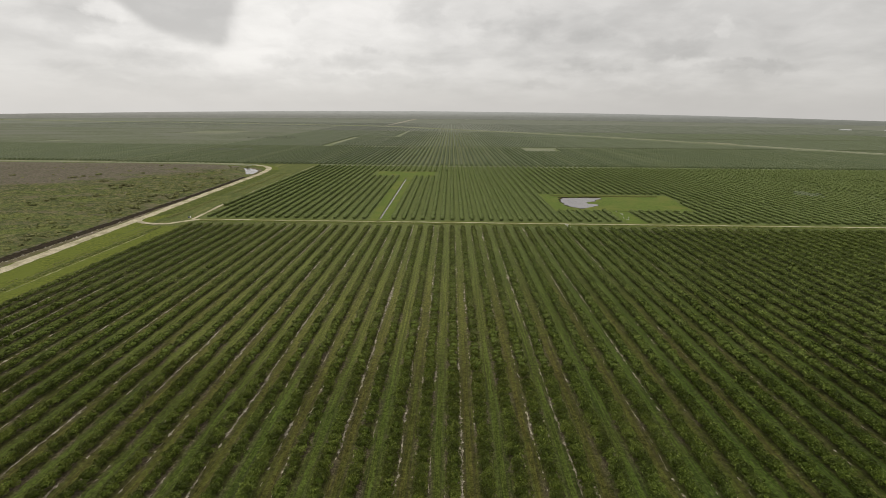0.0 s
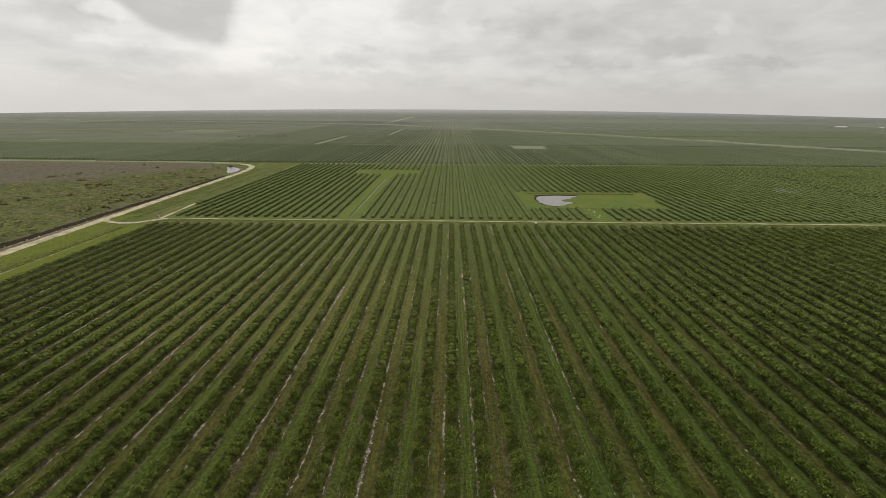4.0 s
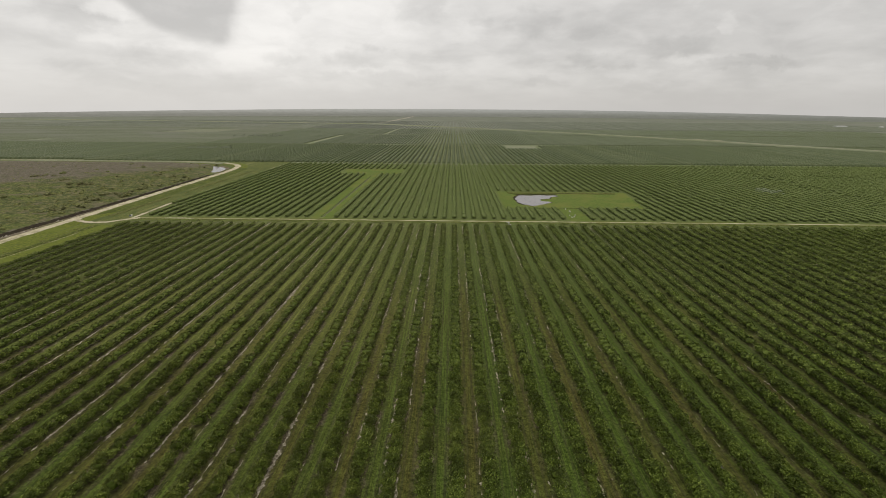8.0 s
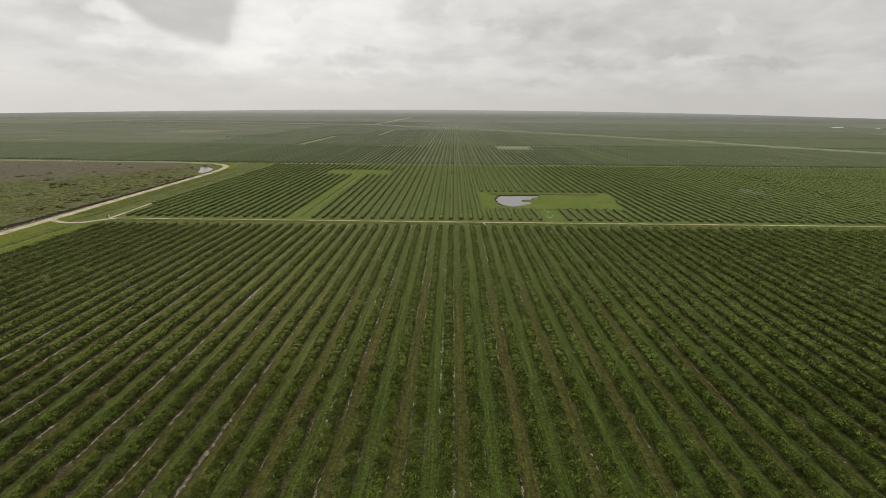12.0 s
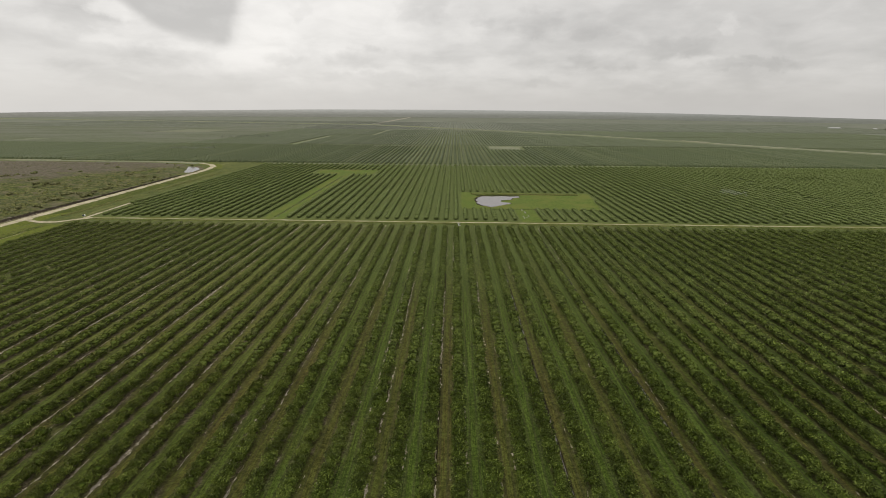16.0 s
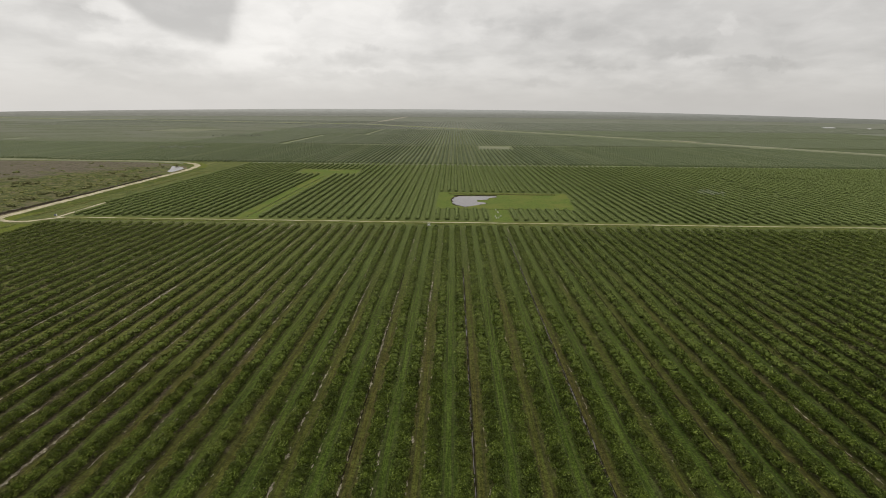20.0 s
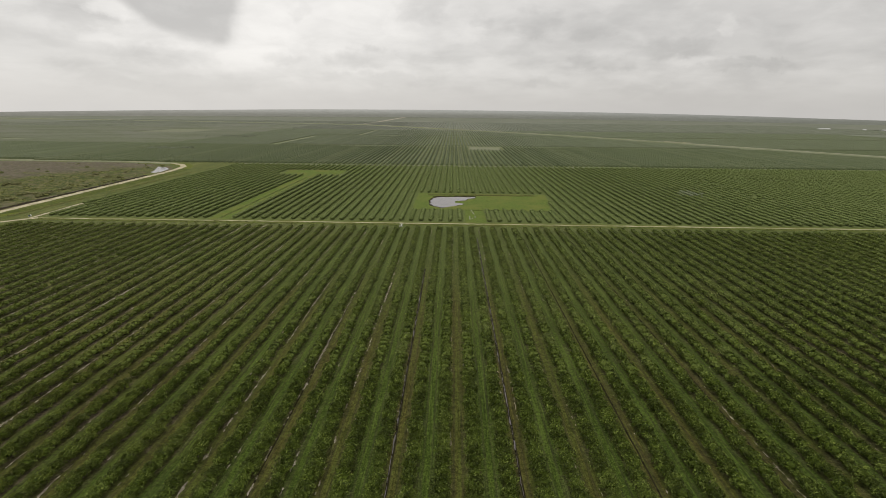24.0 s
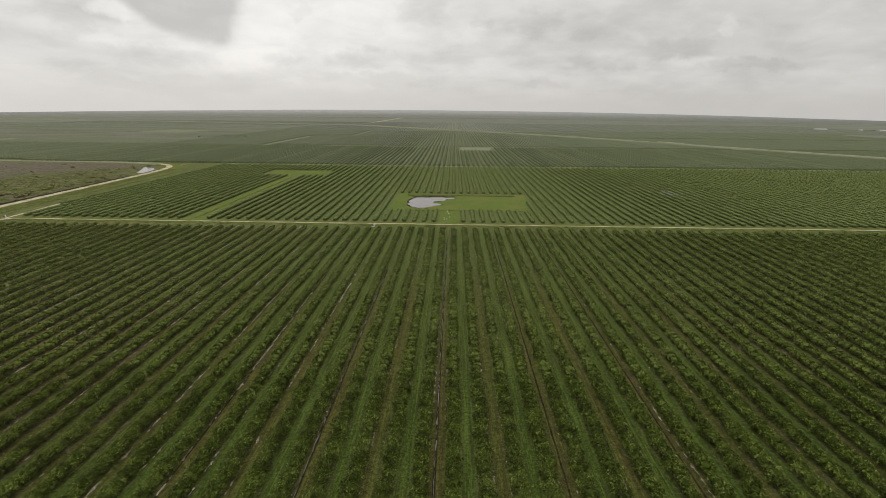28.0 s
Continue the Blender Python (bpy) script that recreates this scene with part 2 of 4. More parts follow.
TRACK_SAND = mottled("farm_track", (0.20, 0.185, 0.11), (0.38, 0.345, 0.235), 0.9, 0.9, 0.1, (0.15, 0.15, 0.06), 0.05, 0.03)
TRACK = mottled("worn_track", (0.15, 0.145, 0.075), (0.29, 0.27, 0.16), 0.9, 0.9, 0.1, (0.10, 0.11, 0.045), 0.06, 0.03)
SAND_PATCH = mottled("bare_sand", (0.060, 0.050, 0.028), (0.420, 0.375, 0.290), 1.6, 0.9, 0.1, (0.085, 0.074, 0.040), 0.35, 0.03)
LAWN = mottled("mown_grass", (0.054, 0.079, 0.0155), (0.102, 0.134, 0.0275), 0.5, 0.95, 0.05, (0.102, 0.114, 0.0270), 0.045, 0.05)
VERGE = mottled("verge_grass", (0.052, 0.068, 0.0150), (0.102, 0.118, 0.0260), 0.7, 0.95, 0.05, (0.090, 0.096, 0.027), 0.05, 0.08)
MUD = mottled("dark_mud", (0.012, 0.011, 0.006), (0.036, 0.032, 0.016), 0.8, 0.95, 0.02)
FAR_GRASS = mottled("far_meadow_grass", (0.110, 0.117, 0.074), (0.160, 0.164, 0.112), 0.1, 0.95, 0.05)
PALE_GRASS = mottled("pale_bank_grass", (0.120, 0.130, 0.078), (0.190, 0.196, 0.130), 0.3, 0.95, 0.05, (0.125, 0.138, 0.075), 0.01)
BANK = mottled("bare_bank", (0.062, 0.050, 0.032), (0.168, 0.140, 0.100), 0.5, 0.95, 0.05, (0.082, 0.074, 0.034), 0.07, 0.1)
BANK_PALE = mottled("pale_rubble", (0.16, 0.145, 0.11), (0.34, 0.31, 0.25), 1.5, 0.95, 0.05)
BANK_EDGE = mottled("grey_bank_edge", (0.070, 0.064, 0.046), (0.135, 0.122, 0.094), 0.6, 0.95, 0.05, (0.075, 0.080, 0.032), 0.08)


def scrub_material():
    """Wet meadow and low scrub, drier and browner away from the levee."""
    m, t, b = material("rough_scrub", 0.95, 0.05)
    p = place_of(t)
    sep = t.nodes.new("ShaderNodeSeparateXYZ")
    t.links.new(p, sep.inputs[0])
    x, y, z = sep.outputs
    fine = noise_of(t, p, 0.55, 6.0, 0.7)
    streak = noise_of(t, p, 0.030, 7.0, 0.68, 0.8, (0.7, 1.4, 1.0))
    clump = noise_of(t, p, 0.16, 5.0, 0.7, 0.5)
    c = mix(t, smooth(t, fine, 0.38, 0.62), (0.044, 0.050, 0.018), (0.112, 0.110, 0.042))
    c = mix(t, smooth(t, clump, 0.48, 0.58, 0.0, 0.85), c, (0.038, 0.050, 0.016))
    c = mix(t, smooth(t, clump, 0.45, 0.34, 0.0, 0.8), c, (0.150, 0.134, 0.070))
    c = mix(t, smooth(t, streak, 0.50, 0.60, 0.0, 0.75), c, mix(t, smooth(t, fine, 0.4, 0.6), (0.052, 0.068, 0.018), (0.110, 0.122, 0.034)))
    c = mix(t, smooth(t, streak, 0.46, 0.36, 0.0, 0.75), c, (0.108, 0.094, 0.058))
    # a wide stand of dead grey-brown stems, with a ragged edge
    dead = math_node(t, "ADD", math_node(t, "MULTIPLY", math_node(t, "ADD", x, 395.0), -0.010), math_node(t, "MULTIPLY", math_node(t, "SUBTRACT", y, 492.0), 0.006))
    dead = math_node(t, "ADD", dead, math_node(t, "MULTIPLY", math_node(t, "SUBTRACT", noise_of(t, p, 0.018, 6.0, 0.65, 0.5, (0.6, 1.6, 1.0)), 0.5), 3.4))
    dead = math_node(t, "MULTIPLY", smooth(t, dead, -0.1, 0.6), smooth(t, y, 455.0, 520.0))
    stems = mix(t, smooth(t, fine, 0.36, 0.64), (0.070, 0.059, 0.044), (0.130, 0.110, 0.088))
    stems = mix(t, smooth(t, clump, 0.50, 0.62, 0.0, 0.5), stems, (0.072, 0.076, 0.032))
    c = mix(t, math_node(t, "MULTIPLY", dead, 0.85), c, stems)
    t.links.new(c, b.inputs["Base Color"])
    bump(t, b, fine, 0.7, 0.6)
    return m


SCRUB = scrub_material()


def floor_material():
    """Grass with a worn furrow in every second middle and bare soil along the tree rows."""
    m, t, b = material("grove_floor", 0.95, 0.08)
    p = place_of(t)
    sep = t.nodes.new("ShaderNodeSeparateXYZ")
    t.links.new(p, sep.inputs[0])
    x, y, z = sep.outputs
    wob = math_node(t, "MULTIPLY", math_node(t, "SUBTRACT", noise_of(t, p, 0.35, 3.0), 0.5), 0.4)
    u = math_node(t, "FRACT", math_node(t, "DIVIDE", math_node(t, "SUBTRACT", math_node(t, "ADD", x, wob), ROW0), BED))
    furrow = math_node(t, "ABSOLUTE", math_node(t, "SUBTRACT", u, 0.25))
    swale = math_node(t, "ABSOLUTE", math_node(t, "SUBTRACT", u, 0.75))
    along = noise_of(t, p, 0.05, 4.0, 0.6, 0.0, (6.0, 1.0, 1.0))
    fine = noise_of(t, p, 2.6, 5.0, 0.75)
    mown = noise_of(t, p, 1.0, 3.0, 0.6, 0.0, (5.0, 0.12, 1.0))
    grain = math_node(t, "ADD", math_node(t, "MULTIPLY", fine, 0.6), math_node(t, "MULTIPLY", mown, 0.4))
    grass = mix(t, smooth(t, grain, 0.42, 0.58), (0.0225, 0.038, 0.0054), (0.063, 0.091, 0.0135))
    tuft = noise_of(t, p, 0.42, 4.0, 0.65, 0.0, (1.6, 0.55, 1.0))
    grass = mix(t, smooth(t, tuft, 0.52, 0.68, 0.0, 0.45), grass, (0.036, 0.041, 0.0110))
    grass = mix(t, smooth(t, along, 0.52, 0.75, 0.0, 0.4), grass, (0.056, 0.074, 0.016))
    soil = mix(t, smooth(t, grain, 0.42, 0.58), (0.036, 0.033, 0.0080), (0.092, 0.082, 0.021))
    soil = mix(t, smooth(t, tuft, 0.50, 0.64, 0.0, 0.5), soil, (0.046, 0.056, 0.0105))
    soil = mix(t, smooth(t, along, 0.48, 0.70, 0.0, 0.8), soil, (0.060, 0.066, 0.0125))
    dry = smooth(t, math_node(t, "ADD", noise_of(t, p, 0.009, 4.0, 0.6, 0.4), smooth(t, x, 120.0, -10.0, -0.09, 0.10)), 0.45, 0.62)
    grass = mix(t, math_node(t, "MULTIPLY", dry, 0.34), grass, soil)
    worn = smooth(t, noise_of(t, p, 0.03, 4.0, 0.6, 0.0, (4.0, 0.4, 1.0)), 0.35, 0.65, 0.55, 1.0)
    worn = math_node(t, "MULTIPLY", worn, smooth(t, y, 180.0, 290.0, 1.0, 0.3))
    c = mix(t, math_node(t, "MULTIPLY", worn, smooth(t, furrow, 0.10, 0.20, 1.0, 0.0)), grass, soil)
    bare = mix(t, smooth(t, grain, 0.35, 0.7), (0.046, 0.043, 0.016), (0.100, 0.092, 0.036))
    tree = math_node(t, "MINIMUM", math_node(t, "ABSOLUTE", math_node(t, "SUBTRACT", u, 0.5)), math_node(t, "MINIMUM", u, math_node(t, "SUBTRACT", 1.0, u)))
    c = mix(t, smooth(t, math_node(t, "SUBTRACT", tree, math_node(t, "MULTIPLY", dry, 0.04)), 0.06, 0.12, 0.65, 0.0), c, bare)
    # lines left by mowing
    lines = noise_of(t, p, 1.0, 3.0, 0.6, 0.0, (1.5, 0.03, 1.0))
    gate = math_node(t, "MULTIPLY", smooth(t, tree, 0.09, 0.15), smooth(t, furrow, 0.08, 0.20, 0.35, 1.0))
    c = mix(t, math_node(t, "MULTIPLY", gate, smooth(t, lines, 0.52, 0.62, 0.0, 0.6)), c, (0.077, 0.106, 0.0200))
    c = mix(t, math_node(t, "MULTIPLY", gate, smooth(t, lines, 0.46, 0.38, 0.0, 0.55)), c, (0.024, 0.032, 0.0085))
    # wheel ruts
    for centre, dark in ((furrow, 0.45), (swale, 0.35)):
        rut = smooth(t, math_node(t, "ABSOLUTE", math_node(t, "SUBTRACT", centre, 0.068)), 0.008, 0.03, dark, 0.0)
        c = mix(t, rut, c, (0.040, 0.036, 0.018))
    # thinner, yellower grass in the dry upper part of the block
    thin = math_node(t, "MULTIPLY", smooth(t, y, 110.0, 190.0), math_node(t, "MULTIPLY", smooth(t, x, 60.0, -30.0, 0.08, 0.55), smooth(t, x, -165.0, -85.0, 0.3, 1.0)))
    c = mix(t, math_node(t, "MULTIPLY", thin, smooth(t, tree, 0.08, 0.14)), c, mix(t, smooth(t, lines, 0.40, 0.60), (0.104, 0.108, 0.031), (0.168, 0.172, 0.046)))
    # paler sward from the upper first block on, greyed farther out for haze
    sward = mix(t, smooth(t, grain, 0.44, 0.56), (0.080, 0.102, 0.031), (0.116, 0.140, 0.043))
    sward = mix(t, smooth(t, y, 700.0, 760.0), sward, mix(t, grain, (0.110, 0.124, 0.059), (0.152, 0.166, 0.082)))
    c = mix(t, math_node(t, "ADD", smooth(t, y, 345.0, 353.0, 0.0, 0.35), smooth(t, y, 170.0, 290.0, 0.0, 0.45)), c, sward)
    # bare brown-grey earth in ragged patches beside the trees
    gap = smooth(t, noise_of(t, p, 0.22, 5.0, 0.65, 0.4, (1.4, 0.5, 1.0)), 0.49, 0.58)
    gap = math_node(t, "MULTIPLY", gap, math_node(t, "MULTIPLY", smooth(t, tree, 0.11, 0.21, 1.0, 0.0), smooth(t, dry, 0.0, 1.0, 0.30, 0.95)))
    near_block = math_node(t, "MULTIPLY", smooth(t, y, 340.0, 349.0, 1.0, 0.0), smooth(t, y, 150.0, 230.0, 1.0, 0.3))
    c = mix(t, math_node(t, "MULTIPLY", gap, near_block), c, mix(t, smooth(t, fine, 0.42, 0.6), (0.050, 0.040, 0.022), (0.130, 0.108, 0.070)))
    # tufts and litter
    grit = smooth(t, noise_of(t, p, 1.1, 6.0, 0.8), 0.34, 0.66, 0.46, 1.32)
    c = mix(t, 1.0, c, grit, "MULTIPLY")
    inside = smooth(t, x, BLOCK_LEFT - 3.0, BLOCK_LEFT - 1.5)
    rough = mix(t, smooth(t, grain, 0.43, 0.57), (0.050, 0.061, 0.016), (0.104, 0.114, 0.029))
    rough = mix(t, smooth(t, noise_of(t, p, 0.09, 5.0, 0.65, 0.4, (1.6, 0.5, 1.0)), 0.46, 0.62, 0.0, 0.7), rough, (0.046, 0.060, 0.014))
    rough = mix(t, smooth(t, noise_of(t, p, 0.05, 5.0, 0.65, 0.4, (2.2, 0.4, 1.0)), 0.54, 0.66, 0.0, 0.6), rough, (0.135, 0.132, 0.048))
    c = mix(t, inside, rough, c)
    # far land: groves and woods in wide parcels, greyed with distance to imitate haze
    hazed_land = mix(t, smooth(t, noise_of(t, p, 0.004, 5.0, 0.6, 0.3, (1.0, 2.5, 1.0)), 0.35, 0.65), (0.104, 0.112, 0.082), (0.134, 0.140, 0.106))
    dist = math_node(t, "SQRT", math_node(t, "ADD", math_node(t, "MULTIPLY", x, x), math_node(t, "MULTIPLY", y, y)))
    c = mix(t, smooth(t, dist, 1400.0, 2300.0), c, hazed_land)
    t.links.new(c, b.inputs["Base Color"])
    bump(t, b, grain, 0.5, 0.12)
    return m


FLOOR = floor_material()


def water_material(name, colour, rough, ripple):
    m, t, b = material(name, rough, 0.5)
    b.inputs["Base Color"].default_value = (*colour, 1)
    b.inputs["IOR"].default_value = 1.33
    bump(t, b, noise_of(t, place_of(t), ripple, 3.0), 0.06, 0.05)
    return m


WATER = water_material("still_water", (0.115, 0.106, 0.104), 0.16, 1.4)
DARK_WATER = mottled("peaty_water", (0.014, 0.011, 0.007), (0.036, 0.028, 0.018), 0.5, 0.9, 0.02)


def plain(name, colour, rough=0.5, metal=0.0):
    m, t, b = material(name, rough, 0.4)
    c = mix(t, smooth(t, noise_of(t, place_of(t), 3.0, 4.0), 0.35, 0.7), tuple(0.82 * v for v in colour), colour)
    t.links.new(c, b.inputs["Base Color"])
    b.inputs["Metallic"].default_value = metal
    return m


WHITE = plain("white_paint", (0.78, 0.77, 0.74))
# far white sheds: sheet colour greyed to imitate dimming by haze
STEEL_ROOF = plain("pale_sheet_roof", (0.42, 0.42, 0.41), 0.6)
STEEL = plain("galvanised_steel", (0.45, 0.46, 0.47), 0.4, 0.8)
BLUE = plain("blue_engine_paint", (0.03, 0.05, 0.10))
CONCRETE = plain("concrete", (0.50, 0.48, 0.44), 0.9)

# ---------------------------------------------------------------- mesh helpers
def part(name, bm, mat, parent=None, label=""):
    me = bpy.data.meshes.new(name)
    bm.to_mesh(me)
    bm.free()
    me.materials.append(mat)
    ob = new(name, me)
    if parent is not None:
        ob.parent = parent
    if label:
        ob["label"] = label
    return ob


def mesh_of(name, verts, tris, mat, smooth_faces=False, inner=None, slots=None):
    """A mesh from arrays of places and triangles."""
    verts, tris = np.asarray(verts, np.float32), np.asarray(tris, np.int32)
    me = bpy.data.meshes.new(name)
    me.vertices.add(len(verts))
    me.vertices.foreach_set("co", verts.ravel())
    me.loops.add(tris.size)
    me.loops.foreach_set("vertex_index", tris.ravel())
    me.polygons.add(len(tris))
    me.polygons.foreach_set("loop_start", np.arange(0, tris.size, 3, dtype=np.int32))
    me.polygons.foreach_set("use_smooth", np.full(len(tris), smooth_faces))
    me.materials.append(mat)
    if slots is not None:
        me.materials.append(inner)
        me.polygons.foreach_set("material_index", np.asarray(slots, np.int32))
    me.update(calc_edges=True)
    me.validate()
    return me


def box(bm, x0, x1, y0, y1, z0, z1, bevel=0.0):
    made = bmesh.ops.create_cube(bm, size=1.0, matrix=Matrix.LocRotScale(((x0 + x1) / 2, (y0 + y1) / 2, (z0 + z1) / 2), None, (x1 - x0, y1 - y0, z1 - z0)))
    if bevel:
        edges = list({e for v in made["verts"] for e in v.link_edges})
        bmesh.ops.bevel(bm, geom=edges, offset=bevel, segments=2, affect="EDGES")


def cylinder(bm, x, y, z0, z1, r0, r1=None, sides=14, turn=None):
    m = Matrix.Translation((x, y, (z0 + z1) / 2)) @ (turn or Matrix())
    bmesh.ops.create_cone(bm, cap_ends=True, segments=sides, radius1=r0, radius2=r0 if r1 is None else r1, depth=z1 - z0, matrix=m)


def ribbon(name, path, profile, mat, label, category, step=6.0, wander=0.0, seed=1):
    """A strip swept along a line of (x, y) points; profile: (offset to the right, height)."""
    pts = [Vector((p[0], p[1], p[2] if len(p) > 2 else 0.0)) for p in path]
    fine = []
    for a, b in zip(pts, pts[1:]):
        n = max(1, int((b - a).length / step))
        fine += [a.lerp(b, i / n) for i in range(n)]
    fine.append(pts[-1])
    rng = np.random.default_rng(seed)
    verts, tris, m = [], [], len(profile)
    edge = rng.normal(0, wander, (len(fine), m)) if wander else np.zeros((len(fine), m))
    for i, p in enumerate(fine):
        d = (fine[min(i + 1, len(fine) - 1)] - fine[max(i - 1, 0)]).normalized()
        side = Vector((d.y, -d.x, 0)).normalized()
        for j, (o, h) in enumerate(profile):
            q = p + side * (o + edge[i, j])
            verts.append((q.x, q.y, h + p.z))
    for i in range(len(fine) - 1):
        for j in range(m - 1):
            a, b, c, d = i * m + j, i * m + j + 1, (i + 1) * m + j + 1, (i + 1) * m + j
            tris += [(a, b, c), (a, c, d)]
    return tagged(new(name, mesh_of(name, verts, tris, mat, True)), label, category, kind="structure")


def sheet(name, outline, z, mat, label, category, jag=0.0, seed=2, kind="structure"):
    """A flat ground piece with an uneven outline."""
    rng = np.random.default_rng(seed)
    bm = bmesh.new()
    pts = []
    for (ax, ay), (bx, by) in zip(outline, outline[1:] + outline[:1]):
        n = max(1, int(math.hypot(bx - ax, by - ay) / 3.0)) if jag else 1
        for i in range(n):
            f = i / n
            pts.append(bm.verts.new((ax + (bx - ax) * f + rng.normal(0, jag), ay + (by - ay) * f + rng.normal(0, jag), z)))
    face = bm.faces.new(pts)
    face.normal_update()
    if face.normal.z < 0:
        face.normal_flip()
    bmesh.ops.triangulate(bm, faces=[face])
    return tagged(part(name, bm, mat), label, category, kind=kind)


# ---------------------------------------------------------------- ground
def ground_lines():
    xs = {-5000, -3800, -2800, -2000, -1500, -1100, -800, -600, -450, -350, -300, -270, -253, -252, -251, -250, -249, -248, -247, -246, -245, -240, -237, -236, -235, -234, -54.7, -54.3, -52.7, -52.3, -225, -210, -195, -188}
    k = -26
    while row_x(k) < 480:
        x = row_x(k)
        for o in (0.0, 1.9, 2.7, 3.7, 4.7, 5.5):
            xs.add(round(x + o, 2))
        k += 1
    xs |= {500, 600, 750, 900, 1200, 1700, 2300, 3000, 4000, 5000}
    ys = {-5000, -3000, -1500, -700, -300, -170, -160, -100, -40, 580, 587, 720, 900, 1100, 1400, 1800, 2300, 3000, 4000, 5000}
    ys |= {358, 362, 585, 588}
    ys |= set(range(0, 340, 12)) | {341, 343, 352, 355} | set(range(364, 580, 24)) | set(range(590, 712, 24)) | {712}
    return sorted(xs), sorted(ys)


def canal_side(y):
    """Left and right water lines of the canal, which bends away near its end."""
    f = min(1.0, max(0.0, (y - 380) / 203))
    return -245.6 - 5.9 * f * f, -237.6 - 7.4 * f * f - 1.3 * min(1.0, max(0.0, (y - 320) / 60))


def ground_height(x, y):
    if canal_side(y)[0] < x < canal_side(y)[1] and y < 583:
        return -1.4
    if -54.5 < x < -52.5 and 361 < y < 586:
        return -1.2
    if x > BLOCK_LEFT and x < 478 and -160 <= y <= 341:
        u = ((x - ROW0) / BED) % 1.0
        return 0.22 * math.cos(2 * math.pi * (u - 0.75)) - 0.22
    return 0.0


def build_ground():
    xs, ys = ground_lines()
    nx = len(xs)
    verts = [(x, y, ground_height(x, y)) for y in ys for x in xs]
    tris = []
    for j in range(len(ys) - 1):
        for i in range(nx - 1):
            a = j * nx + i
            tris += [(a, a + 1, a + nx + 1), (a, a + nx + 1, a + nx)]
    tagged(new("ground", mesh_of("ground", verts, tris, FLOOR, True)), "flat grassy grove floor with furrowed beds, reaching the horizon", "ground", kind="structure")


build_ground()
# rough wetland beyond the canal, bounded by the levee
sheet("ground_scrub", [(-5000, -900), (-247, -900), (-247, 400), (-249, 500), (-252.5, 575), (-264, 640), (-300, 690), (-360, 712), (-900, 716), (-5000, 720)], 0.02, SCRUB, "rough brown and green wetland scrub", "ground", 1.2)
CANAL_YS = (-900, 320, 350, 380, 420, 460, 500, 540, 583)
sheet("canal_water", [(canal_side(y)[1] + 0.4, y) for y in CANAL_YS] + [(canal_side(y)[0] - 0.4, y) for y in reversed(CANAL_YS)], -0.22, DARK_WATER, "narrow dark canal beside the levee", "water")
sheet("pool_water", [(-285, 667), (-277, 650), (-269, 633), (-261, 613), (-255, 604), (-250.5, 605), (-250.5, 615), (-253.5, 638), (-262, 652), (-276, 667)], 0.05, WATER, "curved pale pool at the end of the canal", "water", 0.7)

ribbon("pool_bank", [(-246, 584), (-246.2, 600), (-248.6, 615), (-251.6, 638), (-260, 653.5), (-274, 668.5)], [(-1.8, 0.0), (-0.3, 0.4), (2.4, 0.55)], BANK, "bare brown bank round the end of the canal", "bank", 2.5, 0.4, 21)
LEVEE = [(-224, -900), (-224.5, 230), (-226.5, 290), (-228.5, 346), (-231, 400), (-233, 440), (-236, 520), (-239, 600), (-243, 640), (-250, 668), (-264, 690), (-285, 704), (-320, 716), (-370, 724), (-500, 728), (-900, 728), (-2500, 728)]
ribbon("levee", LEVEE[:12], [(-5.4, 0.0), (-4.2, 0.6), (5, 0.6), (13, 0.0)], BRIGHT_VERGE, "grass levee bank carrying the sand road", "embankment", 8.0, 0.4)
# same bank farther off, its grass greyed to imitate haze
ribbon("levee", LEVEE[11:], [(-7.5, 0.0), (-4.6, 0.6), (5, 0.6), (13, 0.0)], PALE_GRASS, "grass levee bank carrying the sand road", "embankment", 8.0, 0.4)
ribbon("canal_bank", [(canal_side(y)[1] + 1.6, y) for y in CANAL_YS], [(-2.1, -0.35), (-0.6, 0.12), (1.5, 0.32), (3.4, 0.22), (6.0, 0.34)], BANK, "bare grey-brown canal bank", "bank", 2.5, 0.5, 18)
ribbon("canal_edge", [(canal_side(y)[0] - 0.5, y) for y in CANAL_YS], [(-0.6, 0.04), (0.0, 0.26), (0.5, -0.2)], BANK_EDGE, "pale grey far edge of the canal", "bank", 2.5, 0.45, 28)
ribbon("road_levee", LEVEE[:12], [(-3.6, 0.63), (0, 0.70), (3.6, 0.63)], SAND, "pale sand road along the levee", "road", 5.0, 0.35, 3)
ribbon("road_far_levee", LEVEE[11:], [(-1.8, 0.63), (1.8, 0.63)], TRACK, "thin worn track along the levee", "road", 8.0, 0.3, 4)

ribbon("road_first", [(-187, 347.5), (-60, 347.5), (120, 347.5), (620, 348)], [(-5.5, 0.01), (-3.2, 0.05), (3.2, 0.05), (5.5, 0.01)], VERGE, "grass headland between the grove blocks", "road", 5.0, 0.2, 5)
ribbon("track_first", [(-189, 348.8), (-60, 348.5), (120, 348.5), (620, 349)], [(-1.15, 0.07), (0, 0.1), (1.15, 0.07)], TRACK_SAND, "pale sand farm track between the grove blocks", "road", 4.0, 0.3, 6)
ribbon("track_link", [(-228, 343, 0.62), (-224, 336, 0.6), (-218, 333, 0.36), (-210, 331.5, 0.08), (-201, 333.5), (-194, 341), (-186, 348.5)], [(-2.1, 0.10), (0, 0.14), (2.1, 0.10)], SAND, "short curved sand link to the levee road", "road", 2.0, 0.15, 7)
